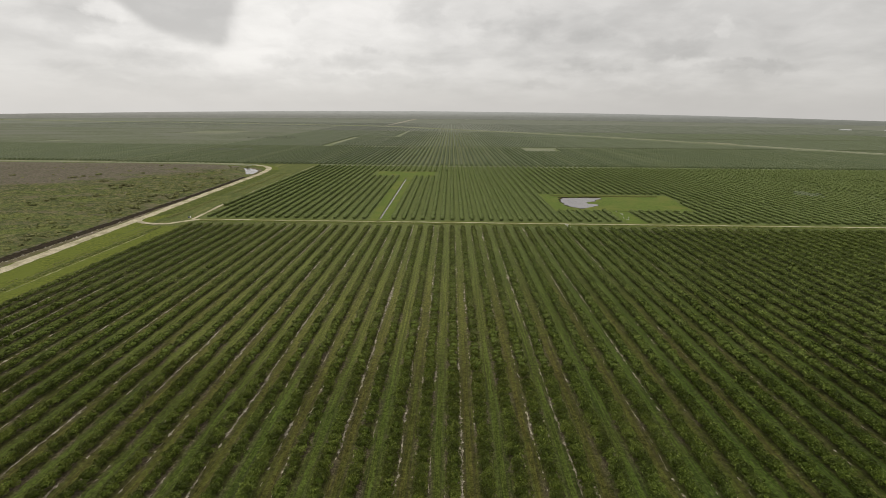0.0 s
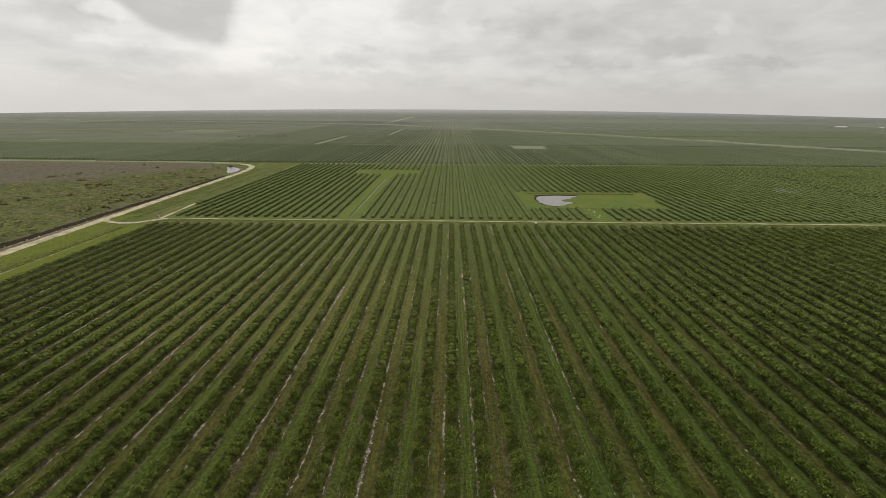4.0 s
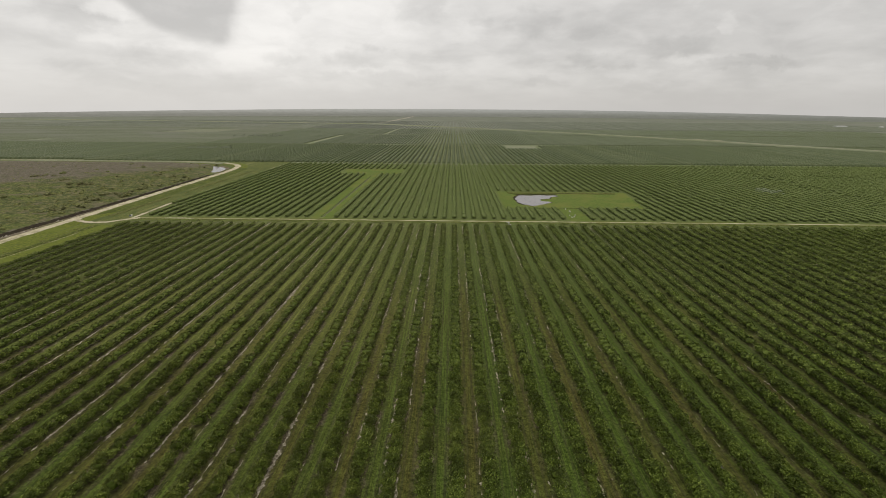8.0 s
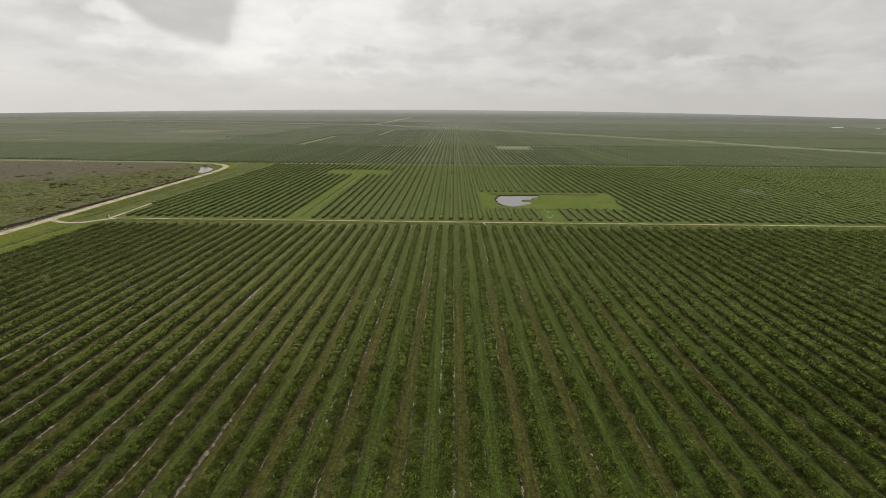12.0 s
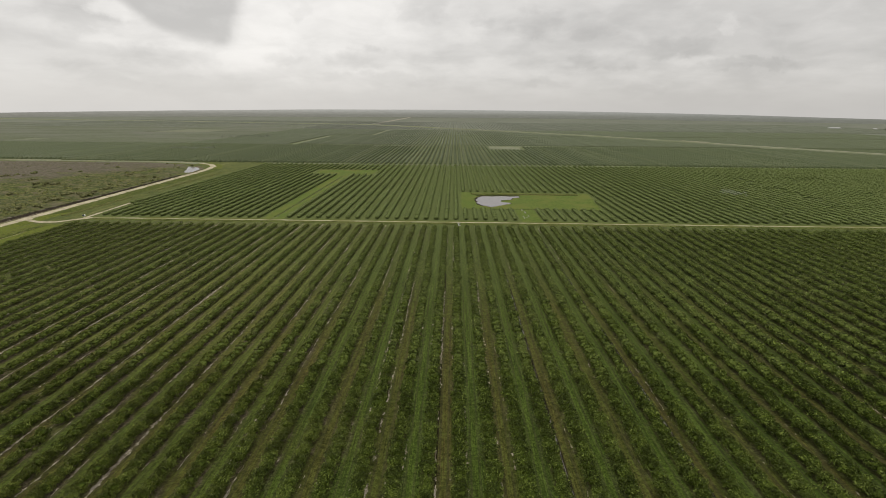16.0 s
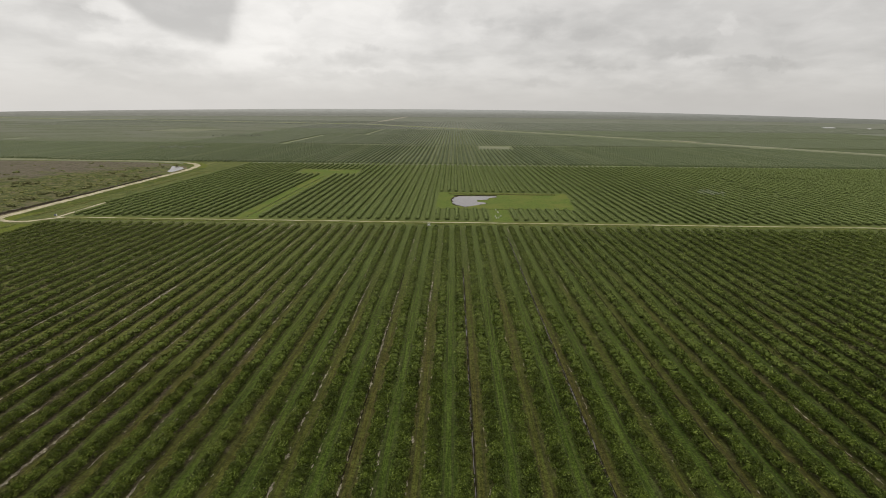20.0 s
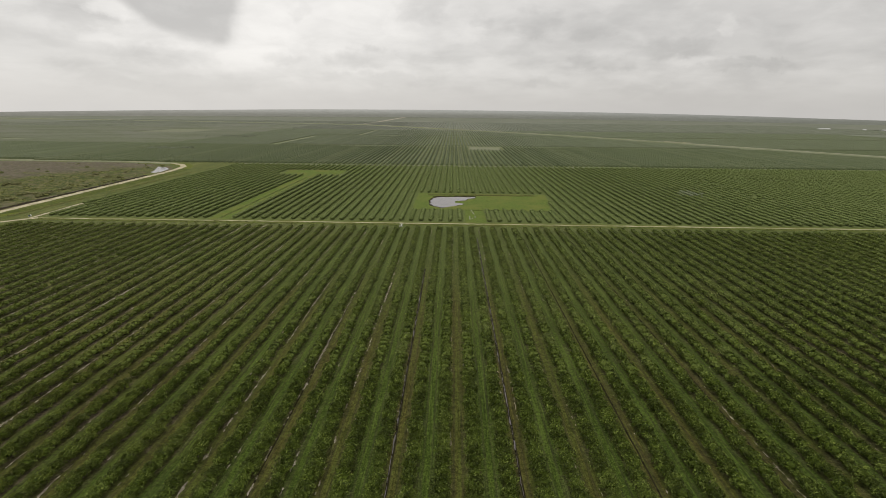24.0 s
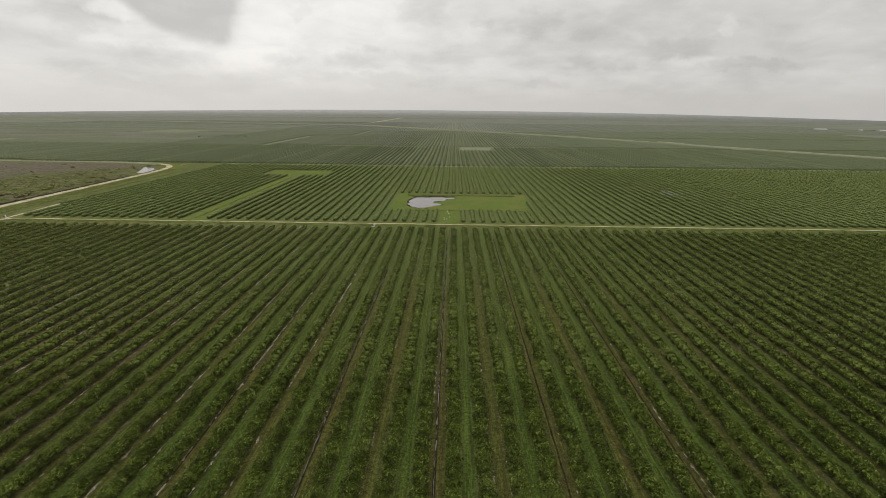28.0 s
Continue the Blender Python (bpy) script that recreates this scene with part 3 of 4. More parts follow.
ribbon("track_side", [(-191, 348), (-193, 372), (-195, 400), (-195.8, 436)], [(-1.3, 0.06), (0, 0.1), (1.3, 0.06)], SAND, "sandy track along the edge of the grove", "road", 7.0, 0.28, 8)
ribbon("track_side", [(-195.8, 437), (-196.2, 470), (-197, 560), (-197.5, 700)], [(-0.9, 0.05), (0.9, 0.05)], TRACK, "faint grassy track along the edge of the grove", "road", 3.0, 0.6, 8)
for n, y in enumerate(ROADS[1:4]):
    ribbon("road_cross", [(-195, y), (1400, y - 2)], [(-3.4, 0.08), (-1.7, 0.9), (1.7, 0.9), (3.4, 0.08)], PALE_GRASS, "worn pale cross road between distant groves", "road", 10.0, 0.4, 9 + n)

# ---------------------------------------------------------------- clearings
sheet("lawn", [(88, 398), (203, 398), (213, 478), (88, 481)], 0.03, LAWN, "bright mown grass clearing around a pond", "lawn", 0.5)
sheet("lawn_gap", [(131.5, 351), (147, 351), (147, 399), (131.5, 399)], 0.02, LAWN, "rough grass gap leading from the track to the clearing", "lawn", 0.3)
sheet("lawn_strip", [(-61, 352), (-54.7, 352), (-54.7, 590), (-56, 603), (-56, 650), (-96, 650), (-92, 603), (-64, 600)], 0.025, LAWN, "long mown grass strip beside a drain", "lawn", 0.12)
sheet("lawn_strip", [(-52.3, 352), (-45.6, 352), (-45.6, 600), (-21, 604), (-20, 652), (-55.8, 650), (-55.8, 603), (-52.3, 590)], 0.025, LAWN, "long mown grass strip beside a drain", "lawn", 0.12)
POND = [(101, 440), (103, 450), (107, 459), (118, 459), (126, 461), (142, 460), (143, 455), (136, 450), (134, 443), (123, 436), (124, 430), (132, 426), (129, 421), (121, 415), (114, 408), (106, 413), (102, 424)]
sheet("pond_margin", [(122 + (x - 122) * 1.06, 437 + (y - 437) * 1.055) for x, y in POND], 0.045, MUD, "dark muddy margin round the pond", "bank", 0.6, 4)
sheet("pond_water", POND, 0.06, WATER, "shallow grey pond with a ragged bank in mown grass", "water", 0.8)
ribbon("pond_bank", [(103, 461.5), (112, 462.2), (126, 463.4), (144, 463)], [(-1.6, 0.05), (0.0, 0.5), (1.2, 0.05)], MUD, "dark muddy bank along the pond", "bank", 2.0, 0.4, 20)
sheet("strip_water", [(-54.25, 363), (-52.75, 363), (-52.75, 584), (-54.25, 584)], -1.0, WATER, "thin line of water in a drain through a grass strip", "water")
ribbon("verge_edge", [(-196, -300), (-196, 326)], [(-17, 0.02), (8, 0.02)], BRIGHT_VERGE, "bright grass verge beside the grove", "lawn", 8.0, 0.3, 14)

ribbon("verge_track", [(-197.2, -300), (-197.4, 200), (-198.4, 300), (-203, 326)], [(-0.32, 0.06), (0.32, 0.06)], TRACK, "thin worn line along the verge", "track", 3.0, 0.18, 24)

# ---------------------------------------------------------------- trees
def ico(level):
    bm = bmesh.new()
    bmesh.ops.create_icosphere(bm, subdivisions=level, radius=1.0)
    bm.verts.ensure_lookup_table()
    v = np.array([tuple(q.co) for q in bm.verts])
    f = np.array([[q.index for q in face.verts] for face in bm.faces])
    bm.free()
    return v, f


def crown(seed, leaves, level, size, leaf, ruffle=0.75):
    """A lumpy crown: a dark core and many tilted leaf clumps. size: half widths and half height."""
    rng = np.random.default_rng(seed)
    v, f = ico(level)
    bumps = rng.normal(0, 1, (7, 3))
    bumps /= np.linalg.norm(bumps, axis=1)[:, None]
    gain = rng.uniform(-0.22, 0.24, 7)

    def radius(d):
        return 1 + (np.clip(d @ bumps.T, 0, 1) ** 3 * gain).sum(1)

    size = np.array(size)
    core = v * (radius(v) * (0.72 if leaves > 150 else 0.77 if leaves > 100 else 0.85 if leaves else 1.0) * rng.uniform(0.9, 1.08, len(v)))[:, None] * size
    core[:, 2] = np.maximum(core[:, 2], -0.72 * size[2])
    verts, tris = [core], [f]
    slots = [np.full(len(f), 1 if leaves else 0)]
    if leaves:
        # leaf clumps grow in lobes, with dark gaps between them
        lobes = max(6, leaves // 10)
        heart = rng.normal(0, 1, (lobes * 4, 3))
        heart[:, 2] += 0.35
        heart /= np.linalg.norm(heart, axis=1)[:, None]
        heart = heart[heart[:, 2] > -0.5][:lobes]
        pick = rng.integers(0, len(heart), leaves)
        d = heart[pick] + rng.normal(0, 0.20 if leaves > 40 else 0.6, (leaves, 3))
        d /= np.linalg.norm(d, axis=1)[:, None]
        n = len(d)
        near = 1 - np.clip(1 - (d * heart[pick]).sum(1), 0, 0.12) * 1.6
        c = d * (radius(d) * near * (rng.uniform(0.86, 1.24, len(heart))[pick]) * rng.uniform(0.80, 1.10, n))[:, None] * size
        normal = d * 0.7 + (d - heart[pick]) * 1.2 + rng.normal(0, ruffle, (n, 3))
        normal[:, 2] += 0.35
        normal /= np.linalg.norm(normal, axis=1)[:, None]
        a = np.cross(normal, rng.normal(0, 1, (n, 3)))
        a /= np.linalg.norm(a, axis=1)[:, None]
        b = np.cross(normal, a)
        s = rng.uniform(0.6, 1.35, n)[:, None] * leaf
        quad = np.stack([c - a * s, c - b * s * 0.42 + normal * s * 0.25, c + a * s, c + b * s * 0.42 + normal * s * 0.25], 1).reshape(-1, 3)
        i = np.arange(n)[:, None] * 4 + len(core)
        verts.append(quad)
        tris.append(np.concatenate([i + np.array([[0, 1, 2]]), i + np.array([[0, 2, 3]])]))
        slots.append(np.zeros(2 * n, int))
    return np.concatenate(verts), np.concatenate(tris), np.concatenate(slots)


def planted(name, variants, places, mat, label, category, seed, inner=None, rounded=False):
    """Many plants as one mesh. places: rows of x, y, z, scale."""
    rng = np.random.default_rng(seed)
    kind = rng.integers(0, len(variants), len(places))
    turn = rng.integers(0, 2, len(places)) * np.pi + rng.normal(0, 0.22, len(places))
    verts, tris, slots, base = [], [], [], 0
    for k, (v, f, m) in enumerate(variants):
        p = places[kind == k]
        if not len(p):
            continue
        a = turn[kind == k]
        c, s = np.cos(a)[:, None], np.sin(a)[:, None]
        sx = p[:, 3:4]
        sz = sx * rng.uniform(0.93, 1.10, (len(p), 1))
        x = (v[None, :, 0] * c - v[None, :, 1] * s) * sx + p[:, 0:1]
        y = (v[None, :, 0] * s + v[None, :, 1] * c) * sx + p[:, 1:2]
        z = v[None, :, 2] * sz + p[:, 2:3]
        verts.append(np.stack([x, y, z], 2).reshape(-1, 3))
        tris.append((f[None] + (np.arange(len(p)) * len(v))[:, None, None]).reshape(-1, 3) + base)
        slots.append(np.tile(m, len(p)))
        base += len(p) * len(v)
    return tagged(new(name, mesh_of(name, np.concatenate(verts), np.concatenate(tris), mat, rounded, inner or INNER, np.concatenate(slots))), label, category, kind="stuff")


def lifted(made, z):
    v, f, m = made
    v = v.copy()
    v[:, 2] += z
    return v, f, m


TREE = (1.76, 1.76, 1.28)
NEAR = [lifted(crown(10 + i, 320, 1, TREE, 0.30), 1.30) for i in range(8)]
MIDDLE = [lifted(crown(20 + i, 130, 1, (1.82, 1.98, 1.26), 0.35, 0.7), 1.30) for i in range(8)]
DISTANT = [lifted(crown(30 + i, 16, 1, (2.02, 2.0, 1.24), 0.5, 0.4), 1.30) for i in range(7)]

DIAGONAL = [(-4800, 3350), (-1500, 2700), (-313, 2420), (96, 2006), (500, 1540), (742, 1180), (1000, 800), (1500, 60)]


def near_line(x, y, line, width):
    hit = np.zeros(len(x), bool)
    for (ax, ay), (bx, by) in zip(line, line[1:]):
        dx, dy = bx - ax, by - ay
        f = np.clip(((x - ax) * dx + (y - ay) * dy) / (dx * dx + dy * dy), 0, 1)
        hit |= np.hypot(x - ax - f * dx, y - ay - f * dy) < width
    return hit


def grove(k0, k1, y0, y1, pitch, seed, missing=0.005, even=False):
    """Tree places in rows k0 to k1 between y0 and y1: x, y, z, scale."""
    rng = np.random.default_rng(seed)
    ks = np.arange(k0, k1 + 1)
    ys = np.arange(y0, y1, pitch)
    x, y = np.meshgrid(row_x(ks), ys, indexing="ij")
    x, y = x.ravel() + rng.normal(0, 0.16, x.size), y.ravel() + rng.normal(0, 0.22, x.size)
    s = np.clip(rng.normal(1.0, 0.06, x.size), 0.75, 1.18)
    s *= 1.04 if even else np.interp(x + 30 * np.sin(y * 0.013 + x * 0.02), [-80, 50, 85, 120, 170], [0.82, 0.93, 0.98, 1.03, 1.02])
    s[rng.random(x.size) < 0.014] *= 0.7
    keep = rng.random(x.size) > missing
    keep &= ~near_line(x, y, DIAGONAL, 22)
    return np.stack([x, y, np.full(x.size, -0.12), s], 1)[keep]


def outside(p, x0, x1, y0, y1):
    return p[~((p[:, 0] > x0) & (p[:, 0] < x1) & (p[:, 1] > y0) & (p[:, 1] < y1))]


def seen(p, left, right, slope, margin=25):
    """Only the part of a block that the flight looks over."""
    reach = slope * p[:, 1] + margin
    return p[(p[:, 0] > left - reach) & (p[:, 0] < right + reach)]


first = seen(grove(-25, 66, 60, 331, 2.5, 1), 0, 142, 0.95)
first = first[first[:, 0] > BLOCK_LEFT]
single = (first[:, 0] > -8) & (first[:, 0] < 158) & (first[:, 1] > 82) & (first[:, 1] < 116)
singles, rest = first[single], first[~single]
behind = grove(-18, 40, -80, 59, 2.6, 4)
behind = behind[behind[:, 0] > BLOCK_LEFT]
under = (behind[:, 0] > -30) & (behind[:, 0] < 175) & (behind[:, 1] > -50)
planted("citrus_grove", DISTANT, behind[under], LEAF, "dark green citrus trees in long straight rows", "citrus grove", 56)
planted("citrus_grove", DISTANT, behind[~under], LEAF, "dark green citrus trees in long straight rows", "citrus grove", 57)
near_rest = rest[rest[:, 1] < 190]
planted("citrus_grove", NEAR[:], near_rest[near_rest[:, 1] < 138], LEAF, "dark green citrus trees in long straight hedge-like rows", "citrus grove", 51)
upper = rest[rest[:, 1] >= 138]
# farther trees take the paled leaf at random, so painted haze sets in gradually
near_leaf = np.random.default_rng(8).random(len(upper)) > np.clip((upper[:, 1] - 145) / 70, 0, 1)
planted("citrus_grove", MIDDLE, upper[near_leaf], LEAF, "dark green citrus trees in rows up to the sand track", "citrus grove", 52, INNER_LIGHT)
planted("citrus_grove", MIDDLE, upper[~near_leaf], LEAF_UPPER, "green citrus trees in rows up to the sand track", "citrus grove", 58, INNER_LIGHT)

second = seen(grove(-26, 118, 357, 709, 2.7, 2, 0.01, True), 0, 142, 0.93)
second = second[second[:, 0] > np.interp(second[:, 1], [353, 410, 450, 683], [-187.0, -191.5, -193.0, -194.0])]
second = second[~((second[:, 0] > 86) & (second[:, 0] < 205 + (second[:, 1] - 400) * 0.11) & (second[:, 1] > 396) & (second[:, 1] < 482))]
second = outside(second, 130, 148, 350, 400)
second = outside(second, -62, -46, 350, 604)
second = outside(second, -98, -19, 602, 653)
thin = ((second[:, 0] > 402) & (second[:, 0] < 427) & (second[:, 1] > 455) & (second[:, 1] < 640)) | ((second[:, 0] > 470) & (second[:, 0] < 530) & (second[:, 1] > 585) & (second[:, 1] < 612))
second = second[~(thin & (np.random.default_rng(6).random(len(second)) < 0.4))]
# trees coloured pale in place of a drifting plume of spray mist
pale = np.hypot((second[:, 0] - 360) / 13, (second[:, 1] - 491) / 19) < np.random.default_rng(7).uniform(0.6, 1.1, len(second))
planted("mist_trees", DISTANT, second[pale], LEAF_MIST, "patch of citrus trees paled to stand for spray mist", "citrus grove", 55, LEAF_MIST)
second = second[~pale]
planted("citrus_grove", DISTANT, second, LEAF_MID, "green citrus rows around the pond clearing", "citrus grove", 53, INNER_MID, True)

def hedge_rows(name, xs, y0, y1, step, half, top, mat, label, seed, gaps=(), uneven=0.06, pitch=3.4, scallop=0.4):
    """Distant rows as hedges of crowns grown into one another; pitch: from tree to tree."""
    rng = np.random.default_rng(seed)
    ys = np.arange(y0, y1 + 0.1, step)
    n, trees = len(ys), int((y1 - y0) / pitch) + 3
    verts, tris, base = [], [], 0
    prof_x, prof_z = np.array([-1.0, -0.82, -0.35, 0.35, 0.82, 1.0]), np.array([0.0, 0.62, 1.0, 1.0, 0.62, 0.0])
    m = len(prof_x)
    for x in xs:
        phase = (ys - y0) / pitch + rng.uniform(0, 1)
        size = rng.uniform(1 - 2 * uneven, 1 + 2 * uneven, trees)[phase.astype(int)]
        lobe = (1 - scallop + scallop * np.sqrt(np.abs(np.sin(np.pi * phase))))[:, None]
        w = half * lobe * size[:, None] * rng.uniform(1 - uneven, 1 + uneven, (n, 1))
        vx = x + prof_x * w + rng.normal(0, 0.07, (n, m))
        vz = prof_z * top * lobe * size[:, None] * rng.uniform(1 - uneven, 1 + uneven, (n, m))
        vz[[0, -1]] = 0.0
        vy = np.repeat(ys[:, None], m, 1)
        verts.append(np.stack([vx, vy, vz], 2).reshape(-1, 3))
        cut = near_line(np.full(n - 1, x), (ys[:-1] + ys[1:]) / 2, DIAGONAL, 22)
        for gx0, gx1, gy0, gy1 in gaps:
            if gx0 < x < gx1:
                mid = (ys[:-1] + ys[1:]) / 2
                cut |= (mid > gy0) & (mid < gy1)
        bare = np.concatenate([cut, [False]]) | np.concatenate([[False], cut])
        verts[-1].reshape(n, m, 3)[bare, :, 2] = 0.0
        i = np.nonzero(~cut)[0] * m + base
        for j in range(m - 1):
            tris += [np.stack([i + j, i + j + 1, i + j + m + 1], 1), np.stack([i + j, i + j + m + 1, i + j + m], 1)]
        base += n * m
    return tagged(new(name, mesh_of(name, np.concatenate(verts), np.concatenate(tris), mat, True)), label, "citrus grove", kind="stuff")


GAPS = ((-900, -700, 1540, 1800), (-990, -905, 1140, 1225), (-1420, -1250, 1250, 1330), (-290, -272, 1095, 1465), (-173, -157, 1515, 1890))
left_side = [row_x(k) for k in range(-140, -69)]
right_side = [row_x(k) for k in range(88, 220)]


def uneven_sheet(name, xs, ys, height, mat, label, category):
    """A lumpy surface of growth over a grid; height(x, y) gives its top."""
    nx = len(xs)
    verts = [(x, y, height(x, y)) for y in ys for x in xs]
    i = (np.arange(len(ys) - 1)[:, None] * nx + np.arange(nx - 1)[None]).ravel()
    tris = np.concatenate([np.stack([i, i + 1, i + nx + 1], 1), np.stack([i, i + nx + 1, i + nx], 1)])
    return tagged(new(name, mesh_of(name, verts, tris, mat, True)), label, category, kind="stuff")


def canopy_top(x, y):
    if y < 1088 + 30 * noise.noise((x * 0.004, 1.0, 1.0)) or any(a < x < b and c < y < d for a, b, c, d in GAPS[:3]):
        return 0.0
    fall = min(1.0, max(0.0, (-505 - x) / 16))
    return fall * (2.4 + 0.5 * noise.noise((x * 0.06, y * 0.06, 2.0)) + 0.6 * noise.noise((x * 0.011, y * 0.011, 5.0)))


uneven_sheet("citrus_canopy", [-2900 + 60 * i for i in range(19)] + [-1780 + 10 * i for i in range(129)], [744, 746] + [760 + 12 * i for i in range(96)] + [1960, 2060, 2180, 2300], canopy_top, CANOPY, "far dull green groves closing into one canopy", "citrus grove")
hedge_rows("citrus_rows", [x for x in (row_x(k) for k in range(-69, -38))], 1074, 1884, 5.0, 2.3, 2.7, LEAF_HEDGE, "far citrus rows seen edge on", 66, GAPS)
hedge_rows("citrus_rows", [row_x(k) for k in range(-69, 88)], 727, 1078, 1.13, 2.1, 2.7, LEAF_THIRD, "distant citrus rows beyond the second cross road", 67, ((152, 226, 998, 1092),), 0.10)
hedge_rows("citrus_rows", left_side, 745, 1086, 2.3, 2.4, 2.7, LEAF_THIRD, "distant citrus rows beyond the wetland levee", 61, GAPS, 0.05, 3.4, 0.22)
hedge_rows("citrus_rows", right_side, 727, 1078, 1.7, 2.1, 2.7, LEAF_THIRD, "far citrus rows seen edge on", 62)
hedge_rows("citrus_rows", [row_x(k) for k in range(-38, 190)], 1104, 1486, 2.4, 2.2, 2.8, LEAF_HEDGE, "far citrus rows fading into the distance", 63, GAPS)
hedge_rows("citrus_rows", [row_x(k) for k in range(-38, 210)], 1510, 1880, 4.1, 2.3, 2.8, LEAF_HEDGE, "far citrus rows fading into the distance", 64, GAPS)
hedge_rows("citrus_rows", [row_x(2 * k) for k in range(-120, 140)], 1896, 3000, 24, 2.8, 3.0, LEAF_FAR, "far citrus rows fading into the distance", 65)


def citrus_tree(seed):
    thing = new("citrus_tree")
    thing.empty_display_size = 0.5
    v, f, m = crown(70 + seed, 460, 1, TREE, 0.25)
    v = v + np.array([0, 0, 1.35])
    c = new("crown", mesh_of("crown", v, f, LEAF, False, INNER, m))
    c.parent = thing
    rng = random.Random(seed)
    bm = bmesh.new()
    cylinder(bm, 0, 0, -0.1, 0.75, 0.13, 0.09, 8)
    for i in range(4):
        a = i * 1.57 + rng.uniform(-0.4, 0.4)
        tip = Vector((math.cos(a) * 0.7, math.sin(a) * 0.7, 1.5))
        root = Vector((0, 0, 0.6))
        d = tip - root
        bmesh.ops.create_cone(bm, segments=6, radius1=0.07, radius2=0.03, depth=d.length, matrix=Matrix.Translation((root + tip) / 2) @ d.to_track_quat("Z", "Y").to_matrix().to_4x4())
    part("trunk", bm, BARK, thing)
    return tagged(thing, "round dark green citrus tree in a hedge-like row", "citrus tree", "citrus trees in rows")


def plant_singles():
    kinds = [citrus_tree(i) for i in range(6)]
    rng = random.Random(5)
    fresh = list(range(6))
    for n, (x, y, z, s) in enumerate(singles):
        i = rng.randrange(6)
        m = pose(x, y, z, 0, 0, rng.choice((0, 180)) + rng.gauss(0, 12))
        if i in fresh:
            ob = kinds[i]
            fresh.remove(i)
            ob.matrix_basis = m
        else:
            ob = copy_thing(kinds[i], m)
        ob.scale = (s, s, s * rng.uniform(0.88, 1.12))
        if s < 0.75:
            ob["label"] = "small young citrus tree filling a gap in a row"


plant_singles()

# ---------------------------------------------------------------- bare sand and water along the rows
def sand_patches():
    """Broken strands of bare sand at the drip line of the rows, on the side of the wet furrow."""
    rng = np.random.default_rng(9)
    verts, tris = [], []
    for k, side in [(k, e) for k in range(-24, 44) for e in (-1.0, 1.0)]:
        wet = side > 0 if k % 2 == 0 else side < 0
        level = ((0.08, -0.24, -0.08, -0.18)[k % 4] if wet else -0.50) + (0.17 if k < 4 else 0.02) - (0.0 if k <= 13 else 0.20)
        if k in (0, 4, 7, 8):
            level = {(0, 1.0): 0.22, (4, -1.0): 0.02, (7, -1.0): 0.05, (8, -1.0): 0.08}.get((k, side), level)
        seedling = k + (0.0 if wet else 50.0)
        last = None
        y = 66.0
        while y < 338:
            y += 0.34
            w = 0.66 * (level + (0.04 if k < 9 else 0.0) + 0.62 * noise.noise((seedling * 3.1, y * 0.8, 0.5)) + 0.55 * noise.noise((seedling * 7.7, y * 0.11, 4.5)) + 0.6 * noise.noise((seedling * 1.9, y * 0.016, 8.5)))
            if w < 0.04:
                last = None
                continue
            cx = row_x(k) + side * (1.85 + 0.45 * noise.noise((k * 1.3, y * 0.07, 9.0)) + 0.35 * noise.noise((k, y * 0.4, 2.0)))
            z = ground_height(cx, y) + 0.09
            now = len(verts)
            verts += [(cx - w * rng.uniform(0.25, 1.45), y, z), (cx + w * rng.uniform(0.25, 1.45), y, z)]
            if last is not None:
                tris += [(last, last + 1, now + 1), (last, now + 1, now)]
            last = now
    tagged(new("sand_patches", mesh_of("sand_patches", verts, tris, SAND_PATCH)), "pale broken strands of bare sand along the citrus rows", "bare sand", kind="stuff")


sand_patches()


def ditch(x, y0, y1, water, seed):
    w = 0.34 if water else 0.24
    ribbon("ditch", [(x, y0), (x, y1)], [(-w, -0.42), (-w * 0.6, -0.32), (w * 0.6, -0.32), (w, -0.42)], MUD, "narrow dark drainage furrow between citrus rows", "ditch", 4.0, 0.06, seed)
    if water:
        ribbon("ditch_water", [(x - 0.1, y0), (x - 0.1, y1)], [(-0.06, -0.29), (0.06, -0.29)], WATER, "thin trickle of water lying in a furrow", "water", 2.0, 0.12, seed + 1)


for n, (x, y0, y1, wet) in enumerate(((77.6, 66, 235, False), (107.6, 66, 245, True), (138.0, 66, 310, True), (168.2, 66, 310, False), (198.0, 80, 310, False))):
    ditch(x, y0, y1, wet, 80 + 2 * n)

# ---------------------------------------------------------------- levee side growth and wetland
def shrub(seed, tall):
    thing = new("shrub")
    rng = np.random.default_rng(seed)
    verts, tris, base = [], [], 0
    for i in range(4):
        v, f, m = crown(seed * 9 + i, 100, 1, (1.7, 1.7, 1.35), 0.32)
        off = np.array([rng.normal(0, 0.8), rng.normal(0, 0.8), 0.8 + rng.uniform(0, 0.7)])
        verts.append(v * rng.uniform(0.6, 1.1) + off)
        tris.append(f + base)
        base += len(v)
    c = new("crown", mesh_of("crown", np.concatenate(verts), np.concatenate(tris), BUSH))
    c.parent = thing
    bm = bmesh.new()
    for i in range(4):
        root, tip = Vector((rng.normal(0, 0.2), rng.normal(0, 0.2), -0.1)), Vector((rng.normal(0, 0.9), rng.normal(0, 0.9), tall * 0.7))
        d = tip - root
        bmesh.ops.create_cone(bm, segments=6, radius1=0.12, radius2=0.04, depth=d.length, matrix=Matrix.Translation((root + tip) / 2) @ d.to_track_quat("Z", "Y").to_matrix().to_4x4())
    part("stems", bm, BARK, thing)
    return tagged(thing, "dense dark green shrub in the wetland scrub", "shrub", "wetland shrubs")


